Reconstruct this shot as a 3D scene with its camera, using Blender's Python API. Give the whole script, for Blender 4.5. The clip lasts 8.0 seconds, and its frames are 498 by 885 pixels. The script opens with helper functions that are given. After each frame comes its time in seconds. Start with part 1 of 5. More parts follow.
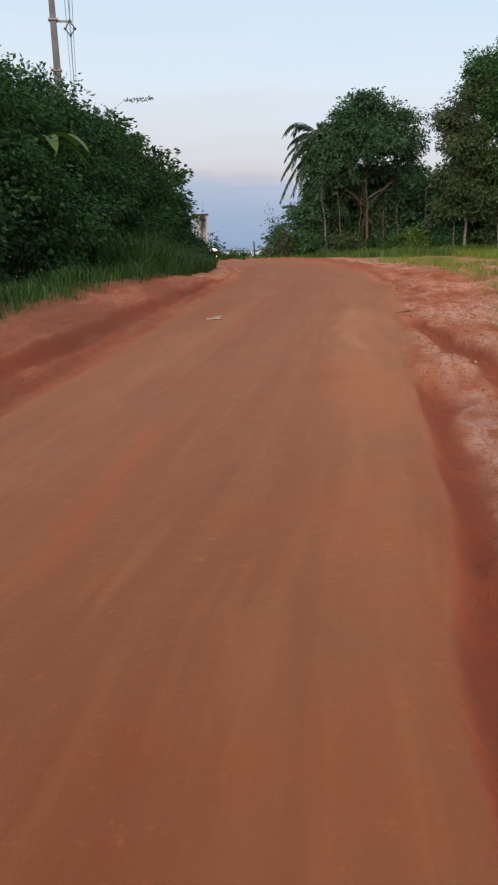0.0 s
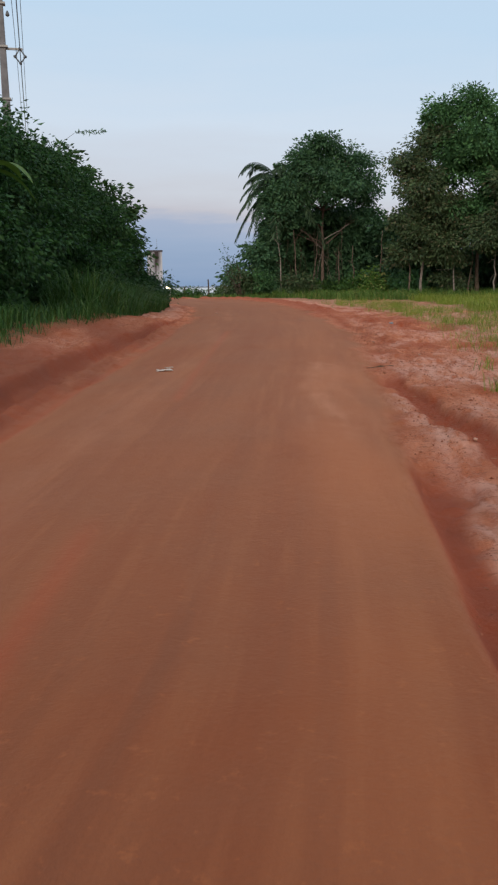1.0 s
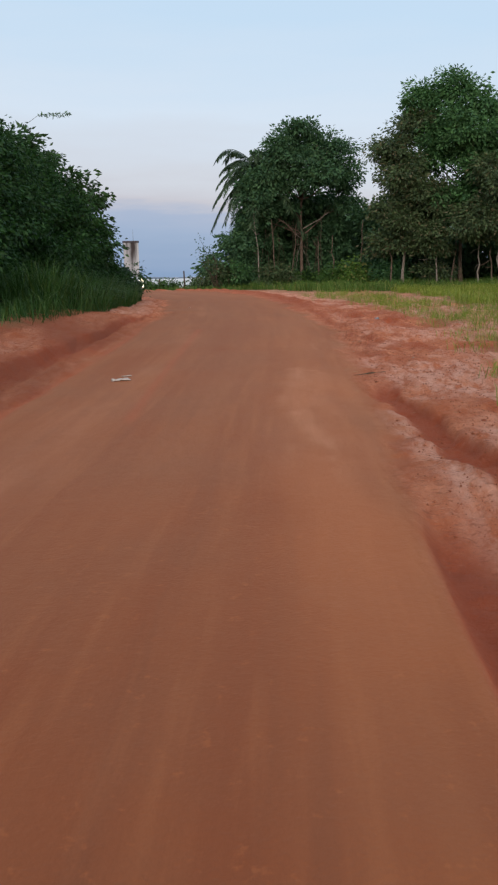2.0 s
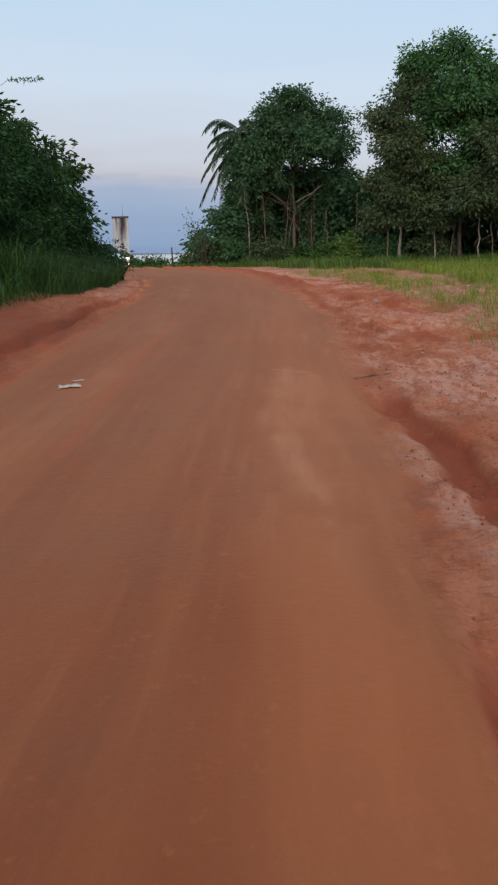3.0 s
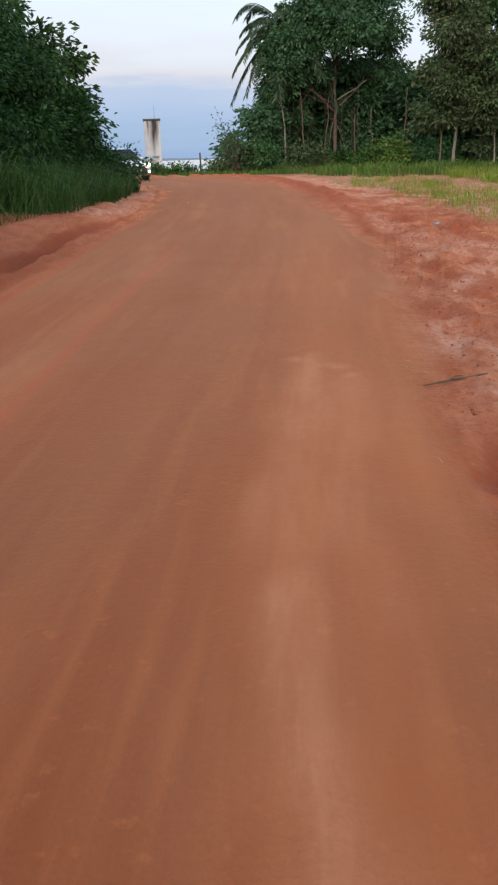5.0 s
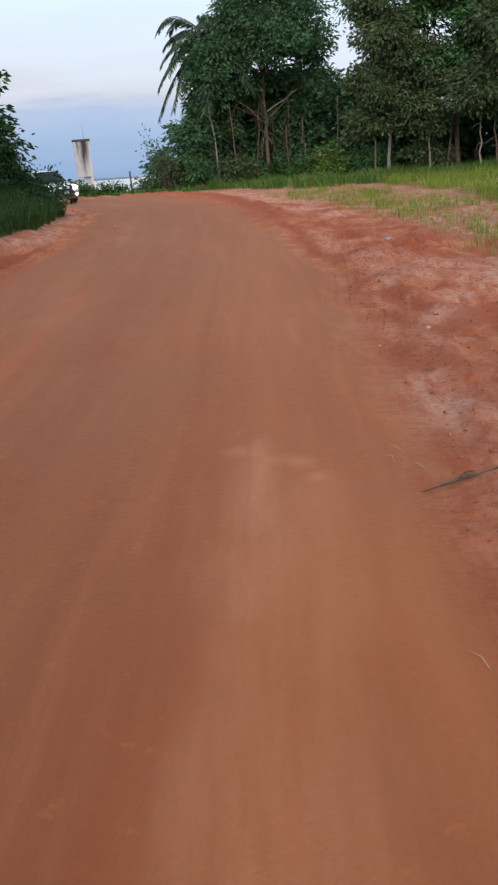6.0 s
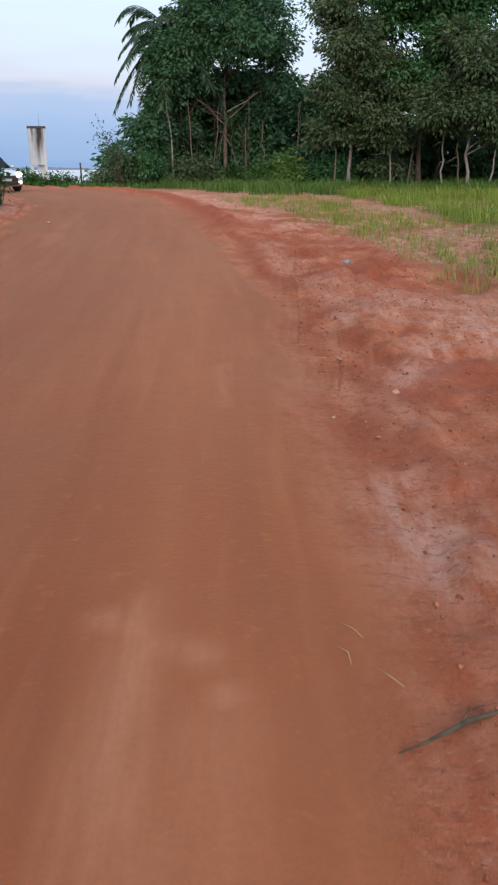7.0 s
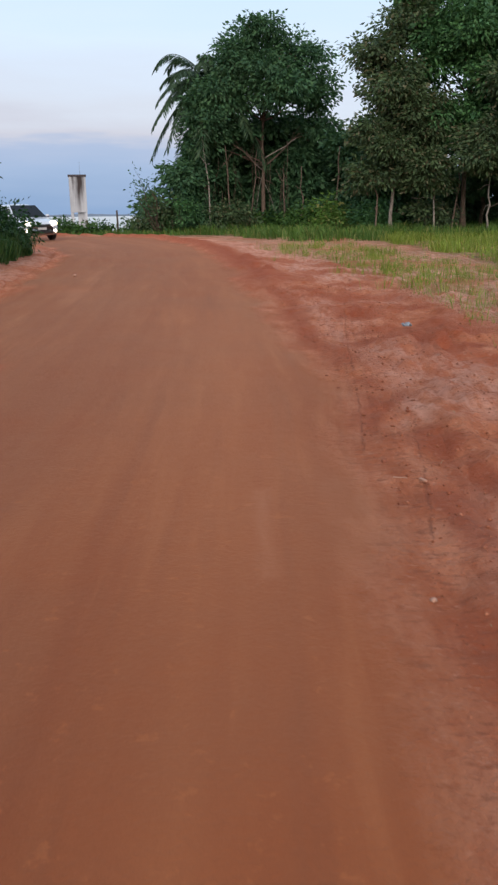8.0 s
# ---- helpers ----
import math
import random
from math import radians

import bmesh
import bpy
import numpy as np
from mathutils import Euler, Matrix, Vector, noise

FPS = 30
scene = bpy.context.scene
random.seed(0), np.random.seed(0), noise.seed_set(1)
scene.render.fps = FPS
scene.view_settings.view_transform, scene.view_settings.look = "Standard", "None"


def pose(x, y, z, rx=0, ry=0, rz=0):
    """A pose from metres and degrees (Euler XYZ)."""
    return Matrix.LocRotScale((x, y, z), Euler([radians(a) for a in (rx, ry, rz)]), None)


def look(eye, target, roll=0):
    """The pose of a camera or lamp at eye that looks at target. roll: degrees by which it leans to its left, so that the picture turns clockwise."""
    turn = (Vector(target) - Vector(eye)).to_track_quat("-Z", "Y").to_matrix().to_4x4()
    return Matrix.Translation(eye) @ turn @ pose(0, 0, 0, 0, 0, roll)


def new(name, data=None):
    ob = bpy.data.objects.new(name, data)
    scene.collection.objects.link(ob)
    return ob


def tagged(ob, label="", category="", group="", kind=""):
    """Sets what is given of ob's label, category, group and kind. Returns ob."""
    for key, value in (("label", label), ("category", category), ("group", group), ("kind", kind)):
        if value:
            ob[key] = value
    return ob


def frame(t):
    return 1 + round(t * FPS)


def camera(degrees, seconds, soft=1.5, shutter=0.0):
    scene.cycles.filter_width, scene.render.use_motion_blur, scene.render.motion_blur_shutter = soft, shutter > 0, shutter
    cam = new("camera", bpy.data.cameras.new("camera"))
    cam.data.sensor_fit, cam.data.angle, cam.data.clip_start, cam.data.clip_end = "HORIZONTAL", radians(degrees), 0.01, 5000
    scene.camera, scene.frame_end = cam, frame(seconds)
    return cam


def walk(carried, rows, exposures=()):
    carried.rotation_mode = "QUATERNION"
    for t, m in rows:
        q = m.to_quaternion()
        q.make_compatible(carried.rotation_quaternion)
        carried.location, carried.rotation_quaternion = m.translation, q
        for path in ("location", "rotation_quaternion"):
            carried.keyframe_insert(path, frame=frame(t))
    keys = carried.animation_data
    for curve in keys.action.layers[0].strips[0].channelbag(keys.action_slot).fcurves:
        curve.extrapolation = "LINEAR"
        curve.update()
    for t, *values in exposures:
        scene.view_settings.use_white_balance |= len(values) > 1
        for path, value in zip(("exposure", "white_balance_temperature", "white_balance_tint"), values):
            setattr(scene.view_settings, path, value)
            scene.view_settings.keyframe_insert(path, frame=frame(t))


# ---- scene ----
# ---------------------------------------------------------------- camera and walk
cam = camera(33.72, 8.0, soft=2.3, shutter=0.1)
# seconds, x, y, z, yaw, pitch, roll
PATH = [
    (0, 0.000, 0.000, 1.400, 0.00, -13.31, 2.26),
    (0.5, 0.006, 0.724, 1.446, -0.91, -11.18, 1.88),
    (1, -0.037, 1.495, 1.508, -3.18, -10.91, 0.82),
    (2.5, 0.337, 3.931, 1.580, -4.92, -12.39, 1.29),
    (3, 0.494, 4.859, 1.617, -5.08, -13.23, 1.45),
    (3.5, 0.688, 5.821, 1.625, -5.20, -13.34, 0.97),
    (4, 0.802, 6.674, 1.632, -2.61, -15.27, 1.47),
    (5.5, 1.144, 9.070, 1.643, -2.62, -19.92, 1.99),
    (6, 1.239, 9.848, 1.651, -6.82, -18.62, 4.36),
    (6.5, 1.463, 10.592, 1.654, -11.51, -20.74, 4.67),
    (7, 1.604, 11.353, 1.655, -9.49, -18.57, 0.10),
    (7.5, 1.752, 12.112, 1.668, -10.18, -18.41, -0.60),
    (8.0, 1.793, 12.900, 1.710, -7.00, -15.71, 0.76),
]
# seconds, stops, kelvin, tint
EXPOSURES = [(0.0, 0.04, 6750, 10), (0.5, -0.17, 6550, 10), (1.0, -0.15, 6480, 10), (2.5, -0.05, 6530, 10), (3.0, -0.15, 6400, 10), (3.5, -0.03, 6400, 10), (4.0, 0.06, 6750, 10),
             (5.5, 0.37, 6400, 8), (6.0, 0.22, 6250, 9), (6.5, 0.56, 5500, 9), (7.0, 0.28, 6000, 9), (7.5, 0.4, 6020, 8), (8.0, 0.12, 6250, 10)]
walk(cam, [(t, pose(x, y, z, 90 + pitch, roll, yaw)) for t, x, y, z, yaw, pitch, roll in PATH], EXPOSURES)

# ---------------------------------------------------------------- world, sun


def lin(r, g, b):
    """Linear colour from 8-bit values."""
    return tuple(((c / 255 + 0.055) / 1.055) ** 2.4 if c > 10 else c / 255 / 12.92 for c in (r, g, b)) + (1.0,)


world = bpy.data.worlds.new("dusk_sky")
scene.world = world
world.use_nodes = True
wn, wl = world.node_tree.nodes, world.node_tree.links
wn.clear()
w_out = wn.new("ShaderNodeOutputWorld")
w_bg = wn.new("ShaderNodeBackground")
w_tc = wn.new("ShaderNodeTexCoord")
w_sep = wn.new("ShaderNodeSeparateXYZ")
wl.new(w_tc.outputs["Generated"], w_sep.inputs[0])
w_map = wn.new("ShaderNodeMapping")
w_map.inputs["Scale"].default_value = (4.0, 4.0, 26.0)
wl.new(w_tc.outputs["Generated"], w_map.inputs[0])
w_noise = wn.new("ShaderNodeTexNoise")
w_noise.inputs["Scale"].default_value = 1.3
w_noise.inputs["Detail"].default_value = 4
wl.new(w_map.outputs[0], w_noise.inputs["Vector"])
w_off = wn.new("ShaderNodeMath")
w_off.operation = "MULTIPLY_ADD"
w_off.inputs[1].default_value = 0.075
wl.new(w_noise.outputs["Fac"], w_off.inputs[0])
w_x = wn.new("ShaderNodeMath")
w_x.operation = "MULTIPLY_ADD"
w_x.inputs[1].default_value = 0.06
wl.new(w_sep.outputs["X"], w_x.inputs[0])
wl.new(w_sep.outputs["Z"], w_x.inputs[2])
wl.new(w_x.outputs[0], w_off.inputs[2])
w_ramp = wn.new("ShaderNodeValToRGB")
w_sub = wn.new("ShaderNodeMath")
w_sub.operation = "SUBTRACT"
w_sub.inputs[1].default_value = 0.0375
wl.new(w_off.outputs[0], w_sub.inputs[0])
wl.new(w_sub.outputs[0], w_ramp.inputs[0])
cr = w_ramp.color_ramp
SKY = [(0.0, (140, 167, 204)), (0.045, (160, 180, 212)), (0.068, (174, 187, 214)), (0.080, (206, 204, 214)),
       (0.108, (216, 220, 230)), (0.18, (222, 236, 251)), (0.28, (206, 231, 253)), (0.6, (203, 224, 249)), (1.0, (200, 216, 240))]
cr.elements[0].position, cr.elements[0].color = SKY[0][0], lin(*SKY[0][1])
cr.elements[1].position, cr.elements[1].color = 1.0, lin(*SKY[-1][1])
for p_, c_ in SKY[1:-1]:
    cr.elements.new(p_).color = lin(*c_)
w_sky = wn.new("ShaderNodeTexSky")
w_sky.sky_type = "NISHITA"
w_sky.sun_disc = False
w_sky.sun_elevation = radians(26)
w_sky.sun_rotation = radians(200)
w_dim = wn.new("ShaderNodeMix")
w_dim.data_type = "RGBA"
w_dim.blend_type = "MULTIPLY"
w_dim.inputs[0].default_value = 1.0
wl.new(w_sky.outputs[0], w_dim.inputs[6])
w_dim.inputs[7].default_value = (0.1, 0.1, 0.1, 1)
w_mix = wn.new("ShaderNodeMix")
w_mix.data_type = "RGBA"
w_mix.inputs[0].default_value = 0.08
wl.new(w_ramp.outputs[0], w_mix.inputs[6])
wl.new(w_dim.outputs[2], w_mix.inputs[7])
# afterglow in the west, behind the walk
w_y = wn.new("ShaderNodeMapRange")
w_y.inputs[1].default_value, w_y.inputs[2].default_value = -0.15, -0.95
w_y.inputs[3].default_value, w_y.inputs[4].default_value = 0.0, 0.8
wl.new(w_sep.outputs["Y"], w_y.inputs[0])
w_glow = wn.new("ShaderNodeMix")
w_glow.data_type = "RGBA"
wl.new(w_y.outputs[0], w_glow.inputs[0])
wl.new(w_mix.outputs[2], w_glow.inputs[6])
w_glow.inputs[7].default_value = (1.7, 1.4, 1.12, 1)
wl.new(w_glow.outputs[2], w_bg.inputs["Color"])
w_bg.inputs["Strength"].default_value = 1.0
wl.new(w_bg.outputs[0], w_out.inputs[0])

sun = new("sun", bpy.data.lights.new("sun", "SUN"))
sun.data.energy = 1.3
sun.data.angle = radians(25)
sun.data.color = (1.0, 0.89, 0.76)
sun.matrix_world = look((-8, -22, 21), (0, 20, 0))

# ---------------------------------------------------------------- materials


class Mat:
    """A short way to write node materials."""

    def __init__(self, name, rough=0.8, metal=0.0, spec=0.4):
        self.m = bpy.data.materials.new(name)
        self.m.use_nodes = True
        self.n, self.l = self.m.node_tree.nodes, self.m.node_tree.links
        self.b = self.n["Principled BSDF"]
        self.b.inputs["Roughness"].default_value = rough
        self.b.inputs["Metallic"].default_value = metal
        self.b.inputs["Specular IOR Level"].default_value = spec
        self.pos = self.n.new("ShaderNodeTexCoord").outputs["Object"]

    def put(self, sock, v):
        if isinstance(v, bpy.types.NodeSocket):
            self.l.new(v, sock)
        elif isinstance(v, tuple) and len(v) == 3 and sock.type == "RGBA":
            sock.default_value = (*v, 1.0)
        else:
            sock.default_value = v

    def noise(self, scale, detail=5.0, rough=0.55, vec=None, stretch=None):
        vec = vec or self.pos
        if stretch:
            mp = self.n.new("ShaderNodeMapping")
            mp.inputs["Scale"].default_value = stretch
            self.l.new(vec, mp.inputs[0])
            vec = mp.outputs[0]
        nd = self.n.new("ShaderNodeTexNoise")
        nd.inputs["Scale"].default_value, nd.inputs["Detail"].default_value, nd.inputs["Roughness"].default_value = scale, detail, rough
        self.l.new(vec, nd.inputs["Vector"])
        return nd.outputs["Fac"]

    def voronoi(self, scale, feature="F1"):
        nd = self.n.new("ShaderNodeTexVoronoi")
        nd.feature = feature
        nd.inputs["Scale"].default_value = scale
        self.l.new(self.pos, nd.inputs["Vector"])
        return nd.outputs["Distance"]

    def span(self, v, a, b, lo=0.0, hi=1.0):
        nd = self.n.new("ShaderNodeMapRange")
        self.put(nd.inputs[0], v)
        for i, k in enumerate((a, b, lo, hi)):
            nd.inputs[i + 1].default_value = k
        return nd.outputs[0]

    def math(self, op, a, b=0.0):
        nd = self.n.new("ShaderNodeMath")
        nd.operation = op
        self.put(nd.inputs[0], a), self.put(nd.inputs[1], b)
        return nd.outputs[0]

    def mix(self, f, a, b, mode="MIX"):
        nd = self.n.new("ShaderNodeMix")
        nd.data_type, nd.blend_type = "RGBA", mode
        self.put(nd.inputs[0], f), self.put(nd.inputs[6], a), self.put(nd.inputs[7], b)
        return nd.outputs[2]

    def attr(self, name, out="Fac"):
        nd = self.n.new("ShaderNodeAttribute")
        nd.attribute_name = name
        return nd.outputs[out]

    def island(self):
        return self.n.new("ShaderNodeNewGeometry").outputs["Random Per Island"]

    def colour(self, v):
        self.put(self.b.inputs["Base Color"], v)
        return self

    def rough(self, v):
        self.put(self.b.inputs["Roughness"], v)
        return self

    def bump(self, v, strength=0.3, distance=0.02):
        nd = self.n.new("ShaderNodeBump")
        nd.inputs["Strength"].default_value, nd.inputs["Distance"].default_value = strength, distance
        self.l.new(v, nd.inputs["Height"])
        self.l.new(nd.outputs[0], self.b.inputs["Normal"])
        return self

    def glow(self, colour, strength):
        self.put(self.b.inputs["Emission Color"], colour)
        self.b.inputs["Emission Strength"].default_value = strength
        return self


def soil_material():
    k = Mat("red_laterite_soil", 0.92, 0, 0.25)
    lane = k.attr("lane", "Vector")
    road, pale, green, clay = k.attr("road"), k.attr("pale"), k.attr("green"), k.attr("clay")
    streak = k.noise(1.0, 6, 0.6, lane, (1.9, 0.11, 1))
    fine_streak = k.noise(1.0, 4, 0.6, lane, (7.0, 0.5, 1))
    blotch = k.noise(0.55, 5, 0.6)
    grain = k.noise(45, 6, 0.7)
    mid = k.noise(6, 6, 0.65)
    c = k.mix(k.span(streak, 0.36, 0.64), (0.210, 0.051, 0.016), (0.280, 0.088, 0.032))
    c = k.mix(k.span(blotch, 0.40, 0.66, 0, 0.62), c, (0.205, 0.077, 0.038))
    c = k.mix(k.span(fine_streak, 0.52, 0.72, 0, 0.32), c, (0.40, 0.145, 0.058))
    c = k.mix(k.span(k.noise(1.0, 4, 0.6, lane, (5.0, 0.22, 1)), 0.54, 0.70, 0, 0.5), c, (0.172, 0.056, 0.026))
    c = k.mix(k.span(k.noise(13, 5, 0.7), 0.60, 0.68, 0, 0.4), c, (0.40, 0.130, 0.046))
    c = k.mix(k.math("MULTIPLY", k.attr("warm"), 0.6), c, (0.39, 0.122, 0.044))
    dust = k.math("MULTIPLY", k.attr("dust"), k.span(k.noise(2.2, 5, 0.65, lane, (2.2, 0.3, 1)), 0.30, 0.62))
    c = k.mix(k.math("MULTIPLY", dust, 0.8), c, (0.47, 0.205, 0.112))
    c = k.mix(k.math("MULTIPLY", k.attr("dark_band"), k.span(streak, 0.28, 0.6, 0.35, 0.75)), c, (0.205, 0.062, 0.027))
    # verge: pale washed sand over red clay
    drift = k.noise(1.0, 7, 0.68, lane, (4.2, 1.5, 1))
    v = k.mix(k.span(drift, 0.43, 0.60), (0.50, 0.130, 0.050), (0.66, 0.245, 0.130))
    v = k.mix(k.math("MULTIPLY", pale, k.span(k.noise(1.0, 7, 0.7, lane, (7.0, 2.6, 1)), 0.42, 0.57, 0.06, 1.0)), v, (0.78, 0.42, 0.315))
    v = k.mix(clay, v, k.mix(mid, (0.32, 0.054, 0.018), (0.47, 0.096, 0.034)))
    # dark specks: uneven clay tone with the shade of small crevices painted in
    v = k.mix(k.span(k.noise(11, 6, 0.75), 0.57, 0.61, 0, 0.5), v, (0.38, 0.088, 0.038))
    v = k.mix(k.span(k.noise(30, 5, 0.7), 0.57, 0.62, 0, 0.28), v, (0.26, 0.058, 0.026))
    v = k.mix(k.span(k.noise(1.0, 6, 0.72, lane, (16.0, 30.0, 1)), 0.58, 0.62, 0, 0.45), v, (0.74, 0.36, 0.24))
    # short dark dashes painted for the shade under crumbly ledges
    v = k.mix(k.span(k.noise(1.0, 6, 0.72, lane, (9.0, 26.0, 1)), 0.56, 0.60, 0, 0.5), v, (0.22, 0.052, 0.024))
    wobble = k.math("MULTIPLY", k.math("SUBTRACT", k.noise(9, 6, 0.75), 0.5), 0.09)
    rift = k.math("ABSOLUTE", k.math("ADD", k.attr("rift"), wobble))
    slit = k.math("MULTIPLY", k.math("MULTIPLY", k.span(rift, 0.002, 0.010, 0.6, 0.0), k.span(k.attr("crack"), 0.06, 0.1, 1.0, 0.0)), k.span(k.noise(7, 5, 0.7), 0.42, 0.54))
    tread = k.math("MULTIPLY", k.span(k.attr("crack"), 0.12, 0.42, 1.0, 0.0), k.math("SINE", k.math("MULTIPLY", k.math("ADD", k.attr("crack"), wobble), 74.0)))
    # slits coloured dark red, standing in for shade inside the cracks
    v = k.mix(slit, v, (0.25, 0.058, 0.026))
    c = k.mix(road, v, c)
    c = k.mix(k.math("MULTIPLY", clay, 0.75), c, k.mix(mid, (0.30, 0.046, 0.016), (0.43, 0.078, 0.027)))
    # left bank clay mixed towards a darker red
    c = k.mix(k.math("MULTIPLY", k.attr("bank_dark"), 0.6), c, (0.215, 0.052, 0.024))
    g = k.mix(k.noise(9, 5), (0.06, 0.085, 0.02), (0.15, 0.11, 0.05))
    c = k.mix(k.math("MULTIPLY", green, k.span(k.noise(2.5, 5, 0.65), 0.36, 0.55)), c, g)
    c = k.mix(k.span(grain, 0.3, 0.7, 0.0, 0.22), c, k.mix(1.0, c, (0.62, 0.56, 0.52), "MULTIPLY"))
    k.colour(c)
    h = k.math("ADD", k.math("MULTIPLY", grain, k.math("SUBTRACT", 0.42, k.math("MULTIPLY", road, 0.34))), k.math("MULTIPLY", mid, k.math("SUBTRACT", 0.7, k.math("MULTIPLY", road, 0.6))))
    h = k.math("ADD", h, k.math("MULTIPLY", k.noise(19, 6, 0.78), k.math("SUBTRACT", 0.95, k.math("MULTIPLY", road, 0.9))))
    h = k.math("SUBTRACT", h, k.math("MULTIPLY", slit, 0.4))
    h = k.math("ADD", h, k.math("MULTIPLY", tread, k.math("SUBTRACT", 0.16, k.math("MULTIPLY", road, 0.15))))
    k.bump(h, 1.0, 0.06)
    k.b.inputs["Sheen Weight"].default_value = 0.20
    k.b.inputs["Sheen Roughness"].default_value = 0.42
    k.b.inputs["Sheen Tint"].default_value = (1.0, 0.56, 0.36, 1)
    return k.m


def leaf_material(name, dark, light, odd=None, gloss=0.55):
    k = Mat(name, gloss, 0, 0.24)
    r = k.island()
    c = k.mix(r, dark, light)
    c = k.mix(k.span(k.noise(0.7, 3), 0.35, 0.7, 0, 0.6), c, tuple(0.55 * v for v in dark))
    if odd:
        c = k.mix(k.span(r, 0.86, 0.9), c, odd)
    k.colour(c)
    k.b.inputs["Subsurface Weight"].default_value = 0.0
    tr = k.n.new("ShaderNodeBsdfTranslucent")
    k.l.new(k.mix(1.0, c, (0.9, 1.0, 0.5), "MULTIPLY"), tr.inputs["Color"])
    ms = k.n.new("ShaderNodeMixShader")
    ms.inputs[0].default_value = 0.22
    k.l.new(k.b.outputs[0], ms.inputs[1])
    k.l.new(tr.outputs[0], ms.inputs[2])
    k.l.new(ms.outputs[0], k.n["Material Output"].inputs[0])
    return k.m


def bark_material(name, a, b):
    k = Mat(name, 0.9, 0, 0.2)
    f = k.noise(7, 6, 0.65, stretch=(3, 3, 0.7))
    k.colour(k.mix(k.span(f, 0.35, 0.68), a, b)).bump(f, 0.6, 0.03)
    return k.m


def plain(name, c, rough=0.6, metal=0.0, vary=0.12, scale=6.0):
    k = Mat(name, rough, metal)
    f = k.noise(scale, 5)
    k.colour(k.mix(k.span(f, 0.3, 0.7), tuple(v * (1 - vary) for v in c), tuple(min(1, v * (1 + vary)) for v in c)))
    return k.m


M_SOIL = soil_material()
M_LEAF_DARK = leaf_material("dark_tree_leaf", (0.036, 0.099, 0.052), (0.094, 0.198, 0.088))
M_LEAF_OLIVE = leaf_material("olive_tree_leaf", (0.052, 0.091, 0.044), (0.120, 0.185, 0.080), (0.140, 0.135, 0.078))
M_LEAF_MID = leaf_material("green_tree_leaf", (0.042, 0.120, 0.049), (0.112, 0.255, 0.088))
M_LEAF_SHRUB = leaf_material("shrub_leaf", (0.013, 0.050, 0.016), (0.040, 0.118, 0.032))
M_LEAF_BROAD = leaf_material("broad_leaf", (0.030, 0.075, 0.026), (0.065, 0.140, 0.045))
M_LEAF_BANANA = leaf_material("banana_leaf", (0.09, 0.17, 0.04), (0.15, 0.26, 0.06))
M_PALM = leaf_material("palm_leaflet", (0.033, 0.072, 0.039), (0.083, 0.138, 0.072))
M_GRASS = leaf_material("field_grass", (0.15, 0.225, 0.026), (0.31, 0.39, 0.060), (0.42, 0.37, 0.11), 0.6)
M_TALL = leaf_material("tall_grass", (0.026, 0.084, 0.020), (0.070, 0.165, 0.038), (0.11, 0.18, 0.05), 0.6)
M_EDGE = leaf_material("edge_weed", (0.055, 0.125, 0.022), (0.15, 0.27, 0.05), (0.24, 0.25, 0.08), 0.6)
M_WEED = leaf_material("weed_leaf", (0.035, 0.090, 0.020), (0.085, 0.180, 0.040))
M_BARK = bark_material("brown_bark", (0.075, 0.056, 0.046), (0.21, 0.155, 0.125))
M_BARK_PALE = bark_material("pale_bark", (0.16, 0.14, 0.125), (0.36, 0.325, 0.295))
M_BARK_DARK = bark_material("dark_bark", (0.04, 0.03, 0.022), (0.11, 0.085, 0.065))
M_CONCRETE = plain("pole_concrete", (0.16, 0.165, 0.18), 0.9, 0, 0.2, 4)
M_STEEL = plain("galvanised_steel", (0.22, 0.22, 0.22), 0.5, 0.7)
M_WIRE = plain("black_cable", (0.10, 0.11, 0.12), 0.6)
M_PAPER = plain("white_paper", (0.52, 0.45, 0.40), 0.8, 0, 0.1, 20)
M_STICK = bark_material("stick_bark", (0.050, 0.042, 0.028), (0.13, 0.11, 0.075))
M_STRAW = plain("dry_straw", (0.46, 0.33, 0.19), 0.8)
M_PEBBLE = plain("pale_stone", (0.42, 0.23, 0.16), 0.85, 0, 0.2, 30)
M_CLOD = plain("red_clod", (0.23, 0.074, 0.040), 0.95, 0, 0.25, 25)

# ---------------------------------------------------------------- mesh helpers


def mesh_from(name, verts, faces, mat, smooth=True):
    me = bpy.data.meshes.new(name)
    me.from_pydata([tuple(v) for v in verts], [], [tuple(f_) for f_ in faces])
    me.materials.append(mat)
    if smooth:
        me.shade_smooth()
    me.update()
    return me


def quick_mesh(name, verts, quads, mat):
    """A mesh from arrays: verts (n, 3), faces (m, k) of one size."""
    me = bpy.data.meshes.new(name)
    n, m, k = len(verts), len(quads), quads.shape[1]
    me.vertices.add(n)
    me.vertices.foreach_set("co", np.asarray(verts, dtype=np.float32).ravel())
    me.loops.add(m * k)
    me.loops.foreach_set("vertex_index", quads.astype(np.int32).ravel())
    me.polygons.add(m)
    me.polygons.foreach_set("loop_start", np.arange(0, m * k, k, dtype=np.int32))
    me.materials.append(mat)
    me.update(calc_edges=True)
    return me


def part(name, me, parent, label=""):
    ob = new(name, me)
    ob.parent = parent
    return tagged(ob, label)


def thing(name, label, category, at=(0, 0, 0), group="", kind="", turn=0.0):
    ob = new(name)
    ob.empty_display_size = 0.2
    ob.matrix_world = pose(*at, 0, 0, turn)
    return tagged(ob, label, category, group, kind)


